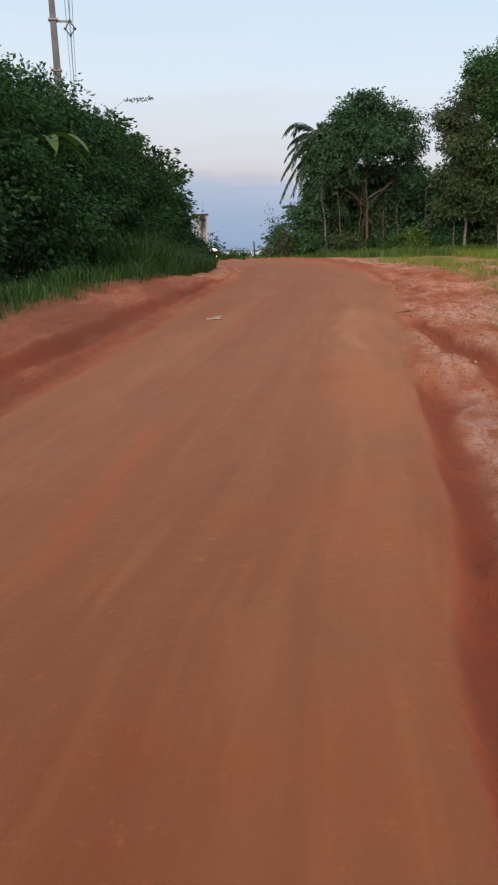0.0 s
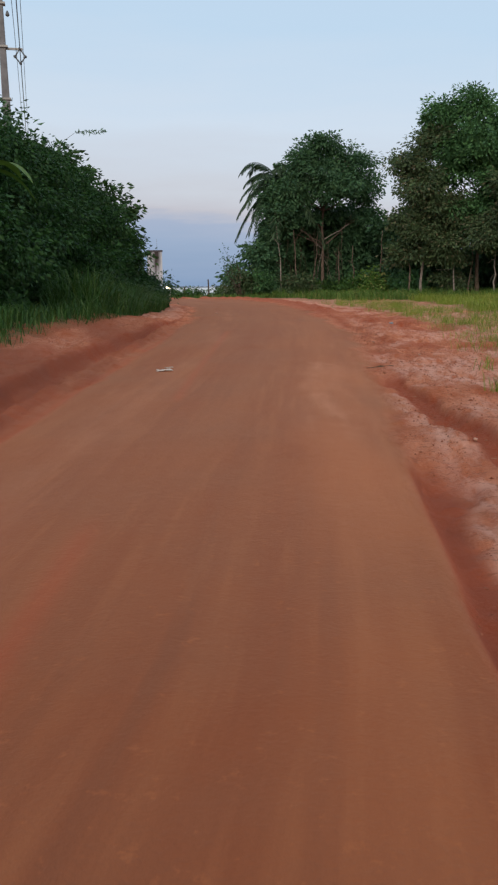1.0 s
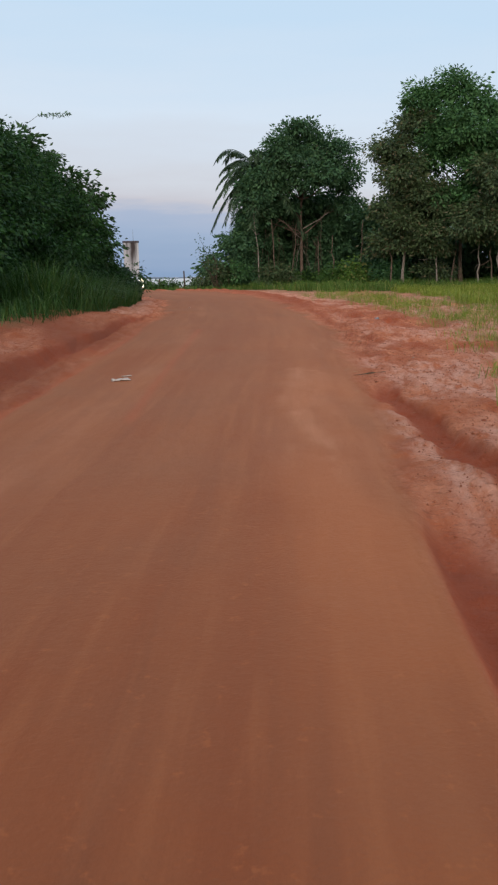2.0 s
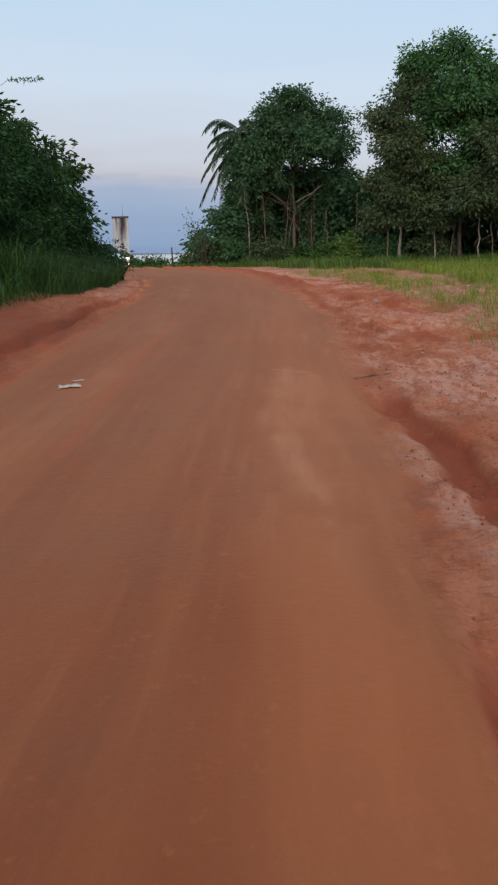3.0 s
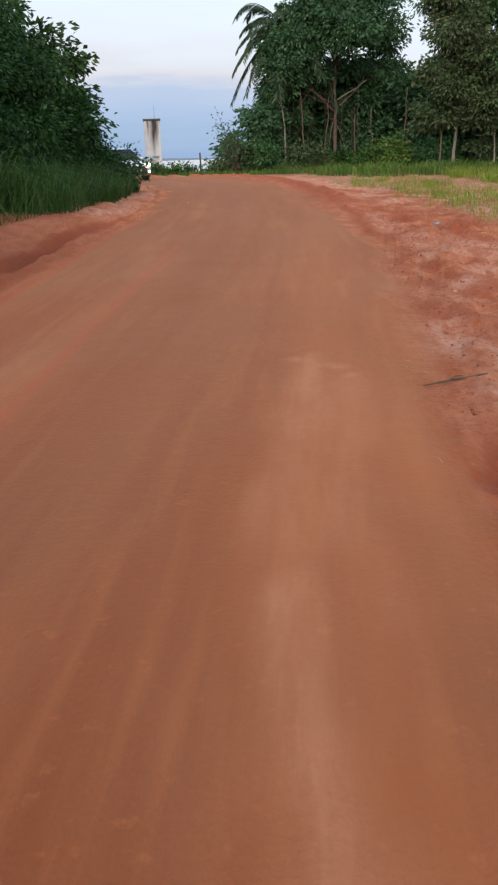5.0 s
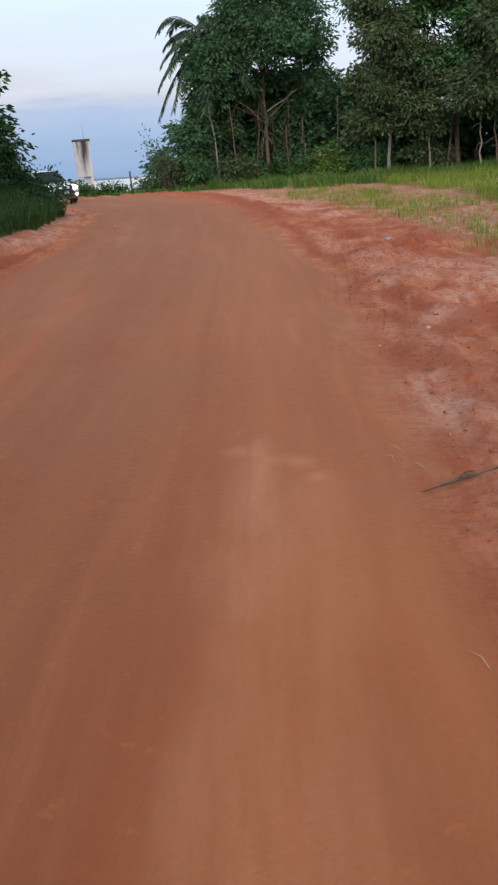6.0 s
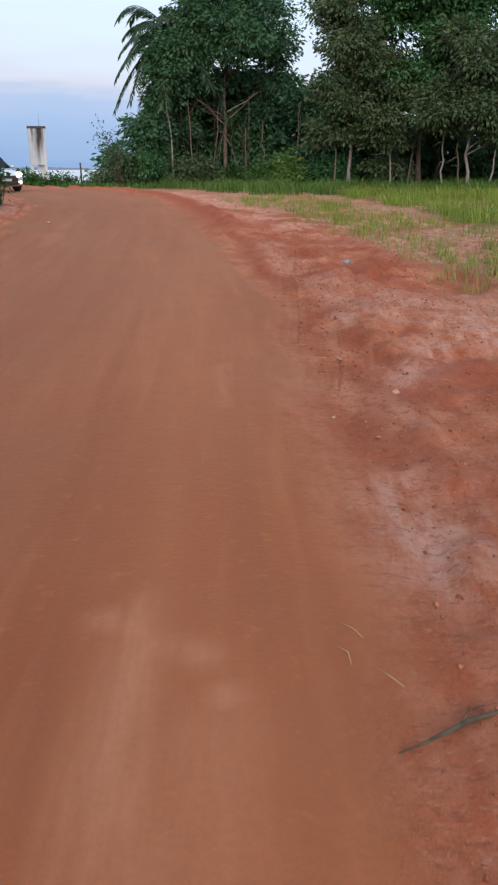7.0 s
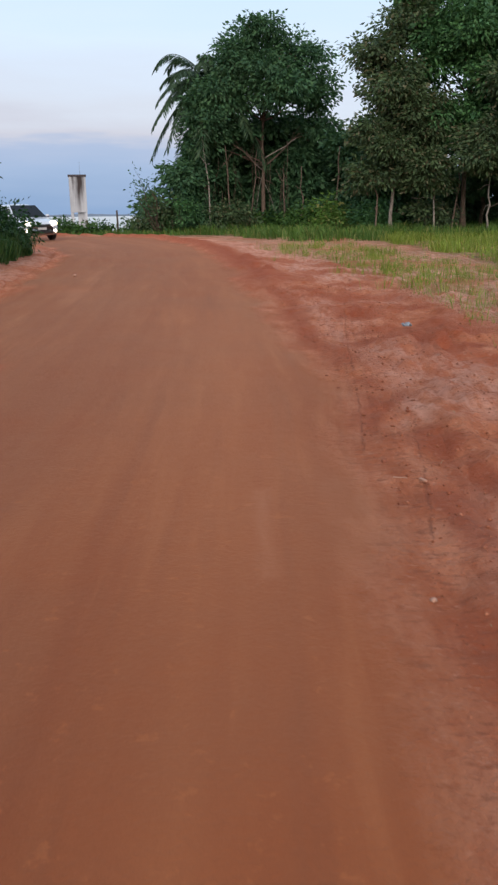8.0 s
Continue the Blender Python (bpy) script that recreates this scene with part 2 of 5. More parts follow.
def bm_mesh(name, bm, mat, smooth=False):
    me = bpy.data.meshes.new(name)
    bm.to_mesh(me)
    bm.free()
    me.materials.append(mat)
    if smooth:
        me.shade_smooth()
    return me


def box(bm, x0, x1, y0, y1, z0, z1, bevel=0.0):
    r = bmesh.ops.create_cube(bm, size=1)
    bmesh.ops.scale(bm, vec=(x1 - x0, y1 - y0, z1 - z0), verts=r["verts"])
    bmesh.ops.translate(bm, vec=((x0 + x1) / 2, (y0 + y1) / 2, (z0 + z1) / 2), verts=r["verts"])
    if bevel:
        es = list({e for v in r["verts"] for e in v.link_edges})
        bmesh.ops.bevel(bm, geom=es, offset=bevel, segments=2, affect="EDGES")
    return bm


def tube(points, radii, sides=8):
    """Verts and quads of a round, bending, tapering tube with closed ends."""
    pts = [Vector(p) for p in points]
    verts, faces = [], []
    for i, p in enumerate(pts):
        d = (pts[min(i + 1, len(pts) - 1)] - pts[max(i - 1, 0)]).normalized()
        a = d.cross(Vector((0.31, 0.95, 0.07))).normalized()
        b = d.cross(a)
        for j in range(sides):
            t = 2 * math.pi * j / sides
            verts.append(p + float(radii[i]) * (math.cos(t) * a + math.sin(t) * b))
    for i in range(len(pts) - 1):
        for j in range(sides):
            k = (j + 1) % sides
            faces.append((i * sides + j, i * sides + k, (i + 1) * sides + k, (i + 1) * sides + j))
    faces.append(tuple(range(sides))[::-1])
    faces.append(tuple(range((len(pts) - 1) * sides, len(pts) * sides)))
    return verts, faces


def join(*pieces):
    verts, faces = [], []
    for v, f_ in pieces:
        o = len(verts)
        verts += list(v)
        faces += [tuple(i + o for i in q) for q in f_]
    return verts, faces


def wander(a, b, n, amount, rng):
    """A line from a to b that wanders sideways."""
    a, b = np.array(a, float), np.array(b, float)
    pts = [a + (b - a) * t for t in np.linspace(0, 1, n)]
    for i in range(1, n - 1):
        pts[i] = pts[i] + rng.normal(0, amount, 3)
    return pts


def unit(v):
    return v / np.maximum(np.linalg.norm(v, axis=-1, keepdims=True), 1e-6)


def leaf_arrays(base, way, length, width, rng, fold=0.25):
    """Folded, pointed leaves: base points, directions, lengths and widths."""
    n = len(base)
    way = unit(way)
    side = unit(np.cross(way, rng.normal(0, 1, (n, 3))))
    up = np.cross(side, way)
    L, W = length[:, None], width[:, None]
    mid = base + way * L * 0.45
    v = np.stack([base, mid + side * W / 2 + up * W * fold, base + way * L, mid - side * W / 2 + up * W * fold], 1)
    idx = np.arange(n)[:, None] * 4
    q = np.stack([idx + np.array([0, 1, 2]), idx + np.array([0, 2, 3])], 1).reshape(-1, 3)
    return v.reshape(-1, 3), q


def crown_arrays(lobes, rng, clumps, per, size, spread=0.42, droop=0.55, shell=0.6, low=None):
    """Leaves in clumps over the shells of round lobes (x, y, z, radius, squash)."""
    base, way = [], []
    pads = []
    for l_ in lobes:
        if l_[3] < 0.8:
            pads.append(l_)
            continue
        c0, r0 = np.array(l_[:3]), l_[3]
        pads.append((*c0, r0 * 0.72, l_[4]))
        for d0 in unit(rng.normal(0, 1, (8, 3)) * np.array([1, 1, 0.8]) + np.array([0, 0, 0.12])):
            pads.append((*(c0 + d0 * r0 * 0.70 * np.array([1, 1, l_[4]])), r0 * rng.uniform(0.32, 0.48), 0.62))
    lobes = pads
    weight = np.array([l_[3] ** 2 for l_ in lobes])
    weight = weight / weight.sum()
    for l_, w_ in zip(lobes, weight):
        m = max(3, int(clumps * w_))
        d = unit(rng.normal(0, 1, (m, 3)))
        rad = l_[3] * (shell + (1.06 - shell) * rng.random((m, 1)) ** 0.7)
        c = np.array(l_[:3]) + d * rad * np.array([1, 1, l_[4]])
        for ci, di in zip(c, d):
            k = int(per * rng.uniform(0.5, 1.4))
            s = spread * rng.uniform(0.6, 1.25)
            p = ci + np.clip(rng.normal(0, 1, (k, 3)), -1.7, 1.7) * np.array([s, s, s * 0.55])
            base.append(p)
            way.append(unit(p - ci) * 0.8 + di * 0.5 + np.array([0, 0, -droop]) + rng.normal(0, 0.35, (k, 3)))
    base, way = np.concatenate(base), np.concatenate(way)
    if low is not None:
        keep = base[:, 2] > low
        base, way = base[keep], way[keep]
    L = size * rng.uniform(0.6, 1.35, len(base))
    return leaf_arrays(base, way, L, L * rng.uniform(0.38, 0.55, len(base)), rng)


def blade_arrays(root, height, lean, width, rng):
    """Grass blades of five corners that bend over."""
    n = len(root)
    a = rng.uniform(0, 2 * np.pi, n)
    side = np.stack([np.cos(a), np.sin(a), np.zeros(n)], 1)
    b = a + np.pi / 2 + rng.normal(0, 0.6, n)
    out = np.stack([np.cos(b), np.sin(b), np.zeros(n)], 1)
    H, W, Ln = height[:, None], width[:, None], (lean * rng.uniform(0.3, 1.4, n))[:, None]
    up = np.array([0, 0, 1.0])
    m = root + up * H * 0.62 + out * Ln * H * 0.3
    tip = root + up * H * (1 - 0.35 * Ln) + out * Ln * H * 0.95
    v = np.stack([root - side * W / 2, root + side * W / 2, m + side * W * 0.42, m - side * W * 0.42, tip], 1)
    i = np.arange(n)[:, None] * 5
    q = np.stack([i + np.array([0, 1, 2]), i + np.array([0, 2, 3]), i + np.array([3, 2, 4])], 1).reshape(-1, 3)
    return v.reshape(-1, 3), q


# ---------------------------------------------------------------- lie of the land

# centre line of the road and its half width: x, y, half width
LANE = [(-3.9, -60, 2.0), (-2.2, -12, 1.8), (-1.28, 0, 1.60), (-0.99, 3, 1.74), (-0.68, 4.5, 1.76), (-0.35, 7, 1.75), (-0.05, 9.2, 1.78), (0.22, 11.4, 1.87), (0.65, 14.5, 1.92),
        (1.14, 18.5, 2.04), (1.43, 22.6, 2.08), (1.65, 27, 2.04), (1.77, 33, 2.06), (1.63, 38, 2.15), (1.1, 43, 2.45), (-0.6, 49.5, 3.0), (-3.6, 54, 3.2),
        (-9.5, 58, 3.0), (-18, 62, 2.8), (-40, 68, 2.6), (-120, 80, 2.6)]


def lane_of(x, y):
    """Sideways and along-road coordinates, and the half width, for arrays of points."""
    best = np.full(x.shape, 1e9)
    s, along, half = np.zeros(x.shape), np.zeros(x.shape), np.full(x.shape, 2.0)
    run = 0.0
    for (ax, ay, aw), (bx, by, bw) in zip(LANE[:-1], LANE[1:]):
        dx, dy = bx - ax, by - ay
        L = math.hypot(dx, dy)
        t = np.clip(((x - ax) * dx + (y - ay) * dy) / L ** 2, 0, 1)
        ox, oy = x - ax - t * dx, y - ay - t * dy
        d = np.hypot(ox, oy)
        near = d < best
        sign = np.where(ox * dy - oy * dx > 0, 1.0, -1.0)
        best = np.where(near, d, best)
        s, along, half = np.where(near, d * sign, s), np.where(near, run + t * L, along), np.where(near, aw + t * (bw - aw), half)
        run += L
    return s, along, half


def fbm(x, y, scale, octaves=4, seed=0.0):
    """Smooth value noise for arrays."""
    out, amp, tot = np.zeros(x.shape), 1.0, 0.0
    for o in range(octaves):
        u, v = x / scale * 2 ** o + seed * 7.3 + o * 19.1, y / scale * 2 ** o - seed * 3.1 + o * 7.7
        i, j = np.floor(u), np.floor(v)
        a, b = u - i, v - j
        a, b = a * a * (3 - 2 * a), b * b * (3 - 2 * b)

        def rnd(p, q):
            h = np.sin(p * 127.1 + q * 311.7 + seed * 17.0) * 43758.5453
            return h - np.floor(h)
        out = out + amp * ((rnd(i, j) * (1 - a) + rnd(i + 1, j) * a) * (1 - b) + (rnd(i, j + 1) * (1 - a) + rnd(i + 1, j + 1) * a) * b)
        tot += amp
        amp *= 0.5
    return out / tot


def sstep(v, a, b):
    t = np.clip((v - a) / (b - a), 0, 1)
    return t * t * (3 - 2 * t)


RISE_Y = [-60, 0, 5, 9, 13, 17, 22, 30, 50, 58, 64, 73, 90, 110, 160]
RISE_Z = [-1.2, 0.0, 0.13, 0.22, 0.32, 0.42, 0.50, 0.53, 0.62, 0.62, 0.25, -0.9, -4.6, -6.6, -9.0]


def rise(x, y):
    ye = y + 0.25 * np.clip(x, -80, 0)
    return sum(np.interp(ye + o, RISE_Y, RISE_Z) for o in (-2, -1, 0, 1, 2)) / 5


def near_line(x, y, pts):
    best = np.full(x.shape, 1e9)
    for (ax, ay), (bx, by) in zip(pts[:-1], pts[1:]):
        dx, dy = bx - ax, by - ay
        t = np.clip(((x - ax) * dx + (y - ay) * dy) / (dx * dx + dy * dy), 0, 1)
        best = np.minimum(best, np.hypot(x - ax - t * dx, y - ay - t * dy))
    return best


def beside_line(x, y, pts):
    """Distance from a line, negative on its left."""
    best, out = np.full(x.shape, 1e9), np.full(x.shape, 9.0)
    for (ax, ay), (bx, by) in zip(pts[:-1], pts[1:]):
        dx, dy = bx - ax, by - ay
        t = np.clip(((x - ax) * dx + (y - ay) * dy) / (dx * dx + dy * dy), 0, 1)
        ox, oy = x - ax - t * dx, y - ay - t * dy
        d = np.hypot(ox, oy)
        out = np.where(d < best, np.where(ox * dy - oy * dx > 0, d, -d), out)
        best = np.minimum(best, d)
    return out


GULLY = [(2.54, 12.35), (2.36, 11.5), (2.37, 10.4), (2.33, 9.3), (2.32, 8.3), (2.36, 7.2), (2.6, 5.0), (2.9, 1.0)]
CRACK = [(2.92, 15.98), (3.02, 16.3), (3.11, 16.62), (3.22, 17.05), (3.30, 17.4), (3.40, 17.69)]
CRACK_B = [(2.94, 17.17), (3.11, 17.88), (3.30, 18.8), (3.48, 19.71), (3.76, 21.0), (4.1, 22.51)]
STREAK = [(1.66, 13.7), (1.45, 12.4), (1.32, 11.4), (1.2, 10.2), (1.24, 9.3), (1.2, 8.7)]
PITS = [(3.92, 20.0), (4.3, 19.9), (4.75, 20.6), (4.1, 22.5), (3.95, 18.3), (3.62, 17.0), (5.1, 22.4)]


def land(x, y):
    """Height and surface weights at arrays of points."""
    s, along, half = lane_of(x, y)
    wob = 0.35 * (fbm(x, y, 1.7, 4, 3) - 0.5) + 0.25 * (fbm(x, y, 6.0, 2, 8) - 0.5)
    d = np.abs(s) - half + wob
    right = s > 0
    crisp = right * (1 - sstep(y, 7.5, 9.5))
    d = d - 0.7 * wob * crisp
    road = 1 - sstep(d, -0.12, 0.12)
    soft = 1 - sstep((d + (0.5 - 0.3 * crisp) * (fbm(x * 1.3, y * 0.5, 0.55, 4, 71) - 0.5) + (0.16 * sstep(y, 12, 13.5) + 0.2 * sstep(y, 21, 27)) * right) * (1.35 + 1.25 * crisp), -0.22, 0.32)
    z = rise(x, y)
    crown = 0.02 * (1 - np.clip(np.abs(s) / half, 0, 1) ** 2)
    wheel = -0.012 * (np.exp(-((s - 0.75) / 0.22) ** 2) + np.exp(-((s + 0.75) / 0.22) ** 2))
    z = z + road * (crown + wheel + 0.016 * (fbm(x, y, 1.1, 3, 1) - 0.5))
    rough = (1 - road) * sstep(34 - y, -20, 8)
    lumps = (fbm(x, y, 0.45, 4, 5) - 0.5) * 0.055 + (fbm(x, y, 2.3, 3, 6) - 0.5) * 0.05 - 0.025 * sstep(fbm(x, y, 0.5, 4, 16), 0.52, 0.57) + 0.06 * np.abs(fbm(x * 0.7, y * 1.2, 0.16, 3, 17) - 0.5)
    z = z + rough * lumps + (~right) * rough * 0.06 * (fbm(x, y * 0.6, 0.35, 4, 18) - 0.5)
    ledge = fbm(x * 1.8, y * 0.45, 0.5, 4, 73)
    z = z + rough * right * 0.018 * (sstep(ledge, 0.44, 0.47) + sstep(ledge, 0.54, 0.57) + sstep(ledge, 0.63, 0.66)) * sstep(d, 0.0, 0.4)
    # loose ridge beside the lane
    z = z + 0.05 * np.exp(-((d - 0.22) / 0.16) ** 2) * (fbm(x, y, 0.8, 3, 9) + 0.2) * (1 - right * 0.6)
    # left bank climbs to the bushes, with a ditch-like cut
    left = (~right) * sstep(d, 0.0, 0.3)
    z = z + left * (0.20 * sstep(d, 0.9, 2.6) - 0.05 * np.exp(-((d - 0.55) / 0.25) ** 2) + 0.022 * np.sin(d * 9 + 3 * fbm(x, y, 2.0, 2, 4)) * sstep(d, 0.1, 0.5) * sstep(2.2 - d, 0, 0.6))
    clay = np.zeros(x.shape)
    g = -beside_line(x, y, GULLY) + 0.16 * (fbm(x, y, 0.32, 4, 11) - 0.5)
    bed = sstep(12.6 - y, 0.0, 0.9)
    cut = bed * np.where(g > 0, 1 - sstep(g, 0.07, 0.12), 1 - sstep(-g, 0.08, 0.28))
    z = z - 0.085 * cut
    clay = np.maximum(clay, cut)
    # the lane ends in a small scarp above the lower verge
    low = right * (1 - sstep(y, 7.0, 8.4))
    z = z - 0.13 * low * sstep(d, -0.04, 0.10)
    foot = low * (1 - sstep(y, 7.0, 7.8)) * sstep(d, -0.06, 0.02) * (1 - sstep(d + 0.55 * (fbm(x, y * 0.6, 0.5, 4, 13) - 0.5), 0.26, 0.42))
    z = z - 0.05 * foot
    clay = np.maximum(clay, foot)
    # cut bank and ruts on the left verge
    edge = np.interp(y, [2, 8, 13, 16, 22, 27], [0.90, 0.75, 0.66, 0.45, 0.36, 0.30]) + 0.34 * (fbm(x, y * 0.5, 1.1, 4, 14) - 0.5)
    reach = sstep(y, 3, 8) * (1 - sstep(y, 22, 28))
    face = (~right) * sstep(d - edge, -0.16, -0.06) * (1 - sstep(d - edge, 0.10, 0.26)) * reach
    clay = np.maximum(clay, face)
    z = z + (~right) * reach * 0.17 * sstep(d - edge, -0.04, 0.15)
    # wheel rut pressed into the soft left edge
    rut = (~right) * np.exp(-((np.abs(s) - half + 0.04) / 0.09) ** 2) * sstep(y, 2, 6) * (1 - sstep(y, 18, 24)) * sstep(fbm(x, y * 0.3, 1.6, 3, 15), 0.3, 0.5)
    z = z - 0.035 * rut
    clay = np.maximum(clay, 0.6 * rut)
    for o in (0.12, 0.42):
        z = z - 0.03 * (~right) * np.exp(-((np.abs(s) - half - o) / 0.07) ** 2) + 0.02 * (~right) * np.exp(-((np.abs(s) - half - o - 0.15) / 0.07) ** 2)
    crack = np.minimum(near_line(x, y, CRACK), near_line(x, y, CRACK_B))
    one, two = beside_line(x, y, CRACK), beside_line(x, y, CRACK_B)
    rift = np.clip(np.where(np.abs(one) < np.abs(two), one, two), -2, 2)
    # dug, toothed clay face
    pit = 0.0
    for qx, qy in PITS:
        pit = pit + np.exp(-(((x - qx) / 0.42) ** 2 + ((y - qy) / 0.95) ** 2) ** 1.5)
    z = z + pit * (0.02 + 0.13 * (fbm(x, y * 0.35, 0.2, 4, 21) - 0.45) + 0.05 * sstep(fbm(x, y * 0.4, 0.4, 3, 19), 0.48, 0.58))
    clay = np.maximum(clay, 0.75 * np.clip(pit, 0, 1) * sstep(fbm(x, y, 0.35, 4, 22), 0.40, 0.58))
    z = z - 0.05 * right * np.exp(-((x - 4.0) / 0.5) ** 2 - ((y - 16.6 - 0.35 * np.round((y - 16.6) / 0.35)) / 0.08) ** 2) * np.exp(-((y - 16.7) / 0.9) ** 2)
    strip = right * (1 - sstep(d, 1.6, 3.2))
    clay = np.maximum(clay, strip * (1 - road) * sstep(fbm(x * 1.2, y * 0.7, 0.7, 5, 31), 0.44, 0.58) * (0.15 + 0.4 * sstep(y, 13.5, 16)))
    clay = np.maximum(clay, (~right) * (1 - road) * sstep(fbm(x * 1.4, y * 0.3, 1.2, 4, 33), 0.44, 0.56) * 0.6 * (1 - sstep(y, 20, 26)))
    berm = right * np.exp(-((d - 0.26) / 0.48) ** 2) * sstep(y, 24, 29) * sstep(fbm(x, y, 1.3, 4, 35), 0.22, 0.40)
    clay = np.maximum(clay, berm)
    z = z + 0.13 * berm * (0.5 + fbm(x, y, 0.9, 3, 36))
    pale = np.where(right, sstep(d, 0.1, 0.4), (0.4 + 0.6 * sstep(y, 22, 28)) * sstep(d, 0.5 - 0.4 * sstep(y, 22, 28), 1.0)) * sstep(fbm(x, y, 1.3, 4, 41), 0.30, 0.50)
    for line, wd in (([(2.72, 13.7), (2.8, 14.5)], 0.2), ([(3.35, 16.1), (3.9, 16.9), (4.3, 17.2)], 0.22), ([(5.7, 19.0), (6.5, 22.3), (6.9, 24.5)], 0.35), ([(5.6, 39.5), (6.6, 36.2), (7.0, 33.0)], 0.5), ([(1.95, 8.0), (2.1, 10.6)], 0.14)):
        pale = np.maximum(pale, 1.0 * np.exp(-(near_line(x, y, line) / (wd * (0.6 + 0.8 * fbm(x, y, 0.6, 3, 42)))) ** 2))
    clay = clay * (1 - 0.7 * pale * (near_line(x, y, GULLY) > 0.3))
    pale = pale * (1 - 0.5 * np.exp(-((y - 21.5) / 3.5) ** 2) * (d < 2.2))
    pale = pale * (1 - 0.85 * berm)
    green = np.where(right, 0.45 * sstep(d, 1.4, 2.6) + 0.55 * sstep(x - np.interp(y, [14, 20, 26, 33, 42, 50], [6.9, 7.5, 8.3, 9.4, 10.2, 10.6]) + 1.2 * (fbm(x, y, 1.5, 3, 52) - 0.5), -0.4, 0.6), sstep(d, 1.5, 2.3))
    green = np.where(y > 52, np.maximum(green, sstep(d, 0.3, 0.9)), green)
    g = near_line(x, y, STREAK)
    dust = 0.85 * np.exp(-(g / (0.05 + 0.10 * fbm(x, y, 0.7, 3, 25))) ** 2) * sstep(fbm(x, y, 0.8, 3, 26), 0.32, 0.55)
    dust = np.maximum(dust, 0.5 * np.exp(-(g / 0.38) ** 2) * sstep(fbm(x, y * 0.6, 0.9, 4, 27), 0.45, 0.62))
    dust = np.maximum(dust, 0.9 * np.exp(-(near_line(x, y, [(1.54, 13.6), (1.66, 13.46), (1.8, 13.36)]) / 0.06) ** 2))
    dust = np.maximum(dust, 0.7 * np.exp(-(np.hypot(x - 1.84, y - 13.17) / 0.06) ** 2))
    dust = np.maximum(dust, 0.5 * np.exp(-(near_line(x, y, [(2.29, 16.6), (2.2, 15.7)]) / 0.035) ** 2))
    dust = np.maximum(dust, 0.5 * np.exp(-(near_line(x, y, [(2.7, 16.2), (2.95, 18.0), (3.15, 20.0), (3.5, 24.0)]) / 0.14) ** 2) * sstep(fbm(x, y, 0.8, 3, 28), 0.35, 0.6))
    dust = np.maximum(dust, 0.35 * np.exp(-((s + 0.9) / 0.3) ** 2) * sstep(fbm(x, y * 0.4, 1.2, 3, 29), 0.45, 0.65))
    warm = road * np.exp(-((s - 1.35) / 0.55) ** 2) * (0.3 + 0.7 * sstep(fbm(x, y * 0.35, 1.1, 4, 30), 0.34, 0.58)) * (0.4 + 0.6 * sstep(y, 5, 7.5) * (1 - sstep(y, 11.5, 15)))
    dust = dust * road
    # darker tone between the wheel tracks and over the left one
    dark_band = road * np.maximum(np.exp(-((s + 0.2) / 0.7) ** 2), 0.9 * np.exp(-((s + 1.0) / 0.8) ** 2) * (1 - 0.6 * sstep(y, 9, 17))) * (0.55 + 0.45 * sstep(fbm(x, y * 0.4, 1.6, 4, 91), 0.35, 0.6)) * (0.5 + 0.5 * sstep(y, 11, 14)) * (1 - 0.6 * sstep(y, 17, 26))
    # left bank clay darkened in the colour, patchy, gone by y 27
    bank_dark = (~right) * (1 - road) * (1 - sstep(y, 19, 27)) * (0.45 + 0.55 * sstep(fbm(x, y * 0.5, 1.4, 4, 95), 0.34, 0.56))
    # bare orange wheel track
    track = np.exp(-(near_line(x, y, [(-0.95, 3.0), (-0.78, 5.1), (-0.2, 12.4), (0.5, 20.0)]) / (0.03 + 0.06 * fbm(x, y * 0.3, 0.9, 3, 93))) ** 2) * sstep(fbm(x, y * 0.3, 1.1, 4, 94), 0.36, 0.56)
    clay = np.maximum(clay, 0.5 * road * track)
    return z, dict(road=soft, pale=pale, green=green, clay=clay, dust=dust, dark_band=dark_band, warm=warm, bank_dark=bank_dark, rift=rift, crack=np.minimum(crack, 2.0)), s, along, d


def ground_z(x, y):
    z, _, _, _, _ = land(np.array([float(x)]), np.array([float(y)]))
    return float(z[0])


def grown(lo, hi, step, far_lo, far_hi, rate):
    mid = list(np.arange(lo, hi, step))
    out, v, st = [], hi, step
    while v < far_hi:
        out.append(v)
        st *= rate
        v += st
    out.append(far_hi)
    low, v, st = [], lo - step, step
    while v > far_lo:
        low.append(v)
        st *= rate
        v -= st
    low.append(far_lo)
    return np.array(low[::-1] + mid + out)


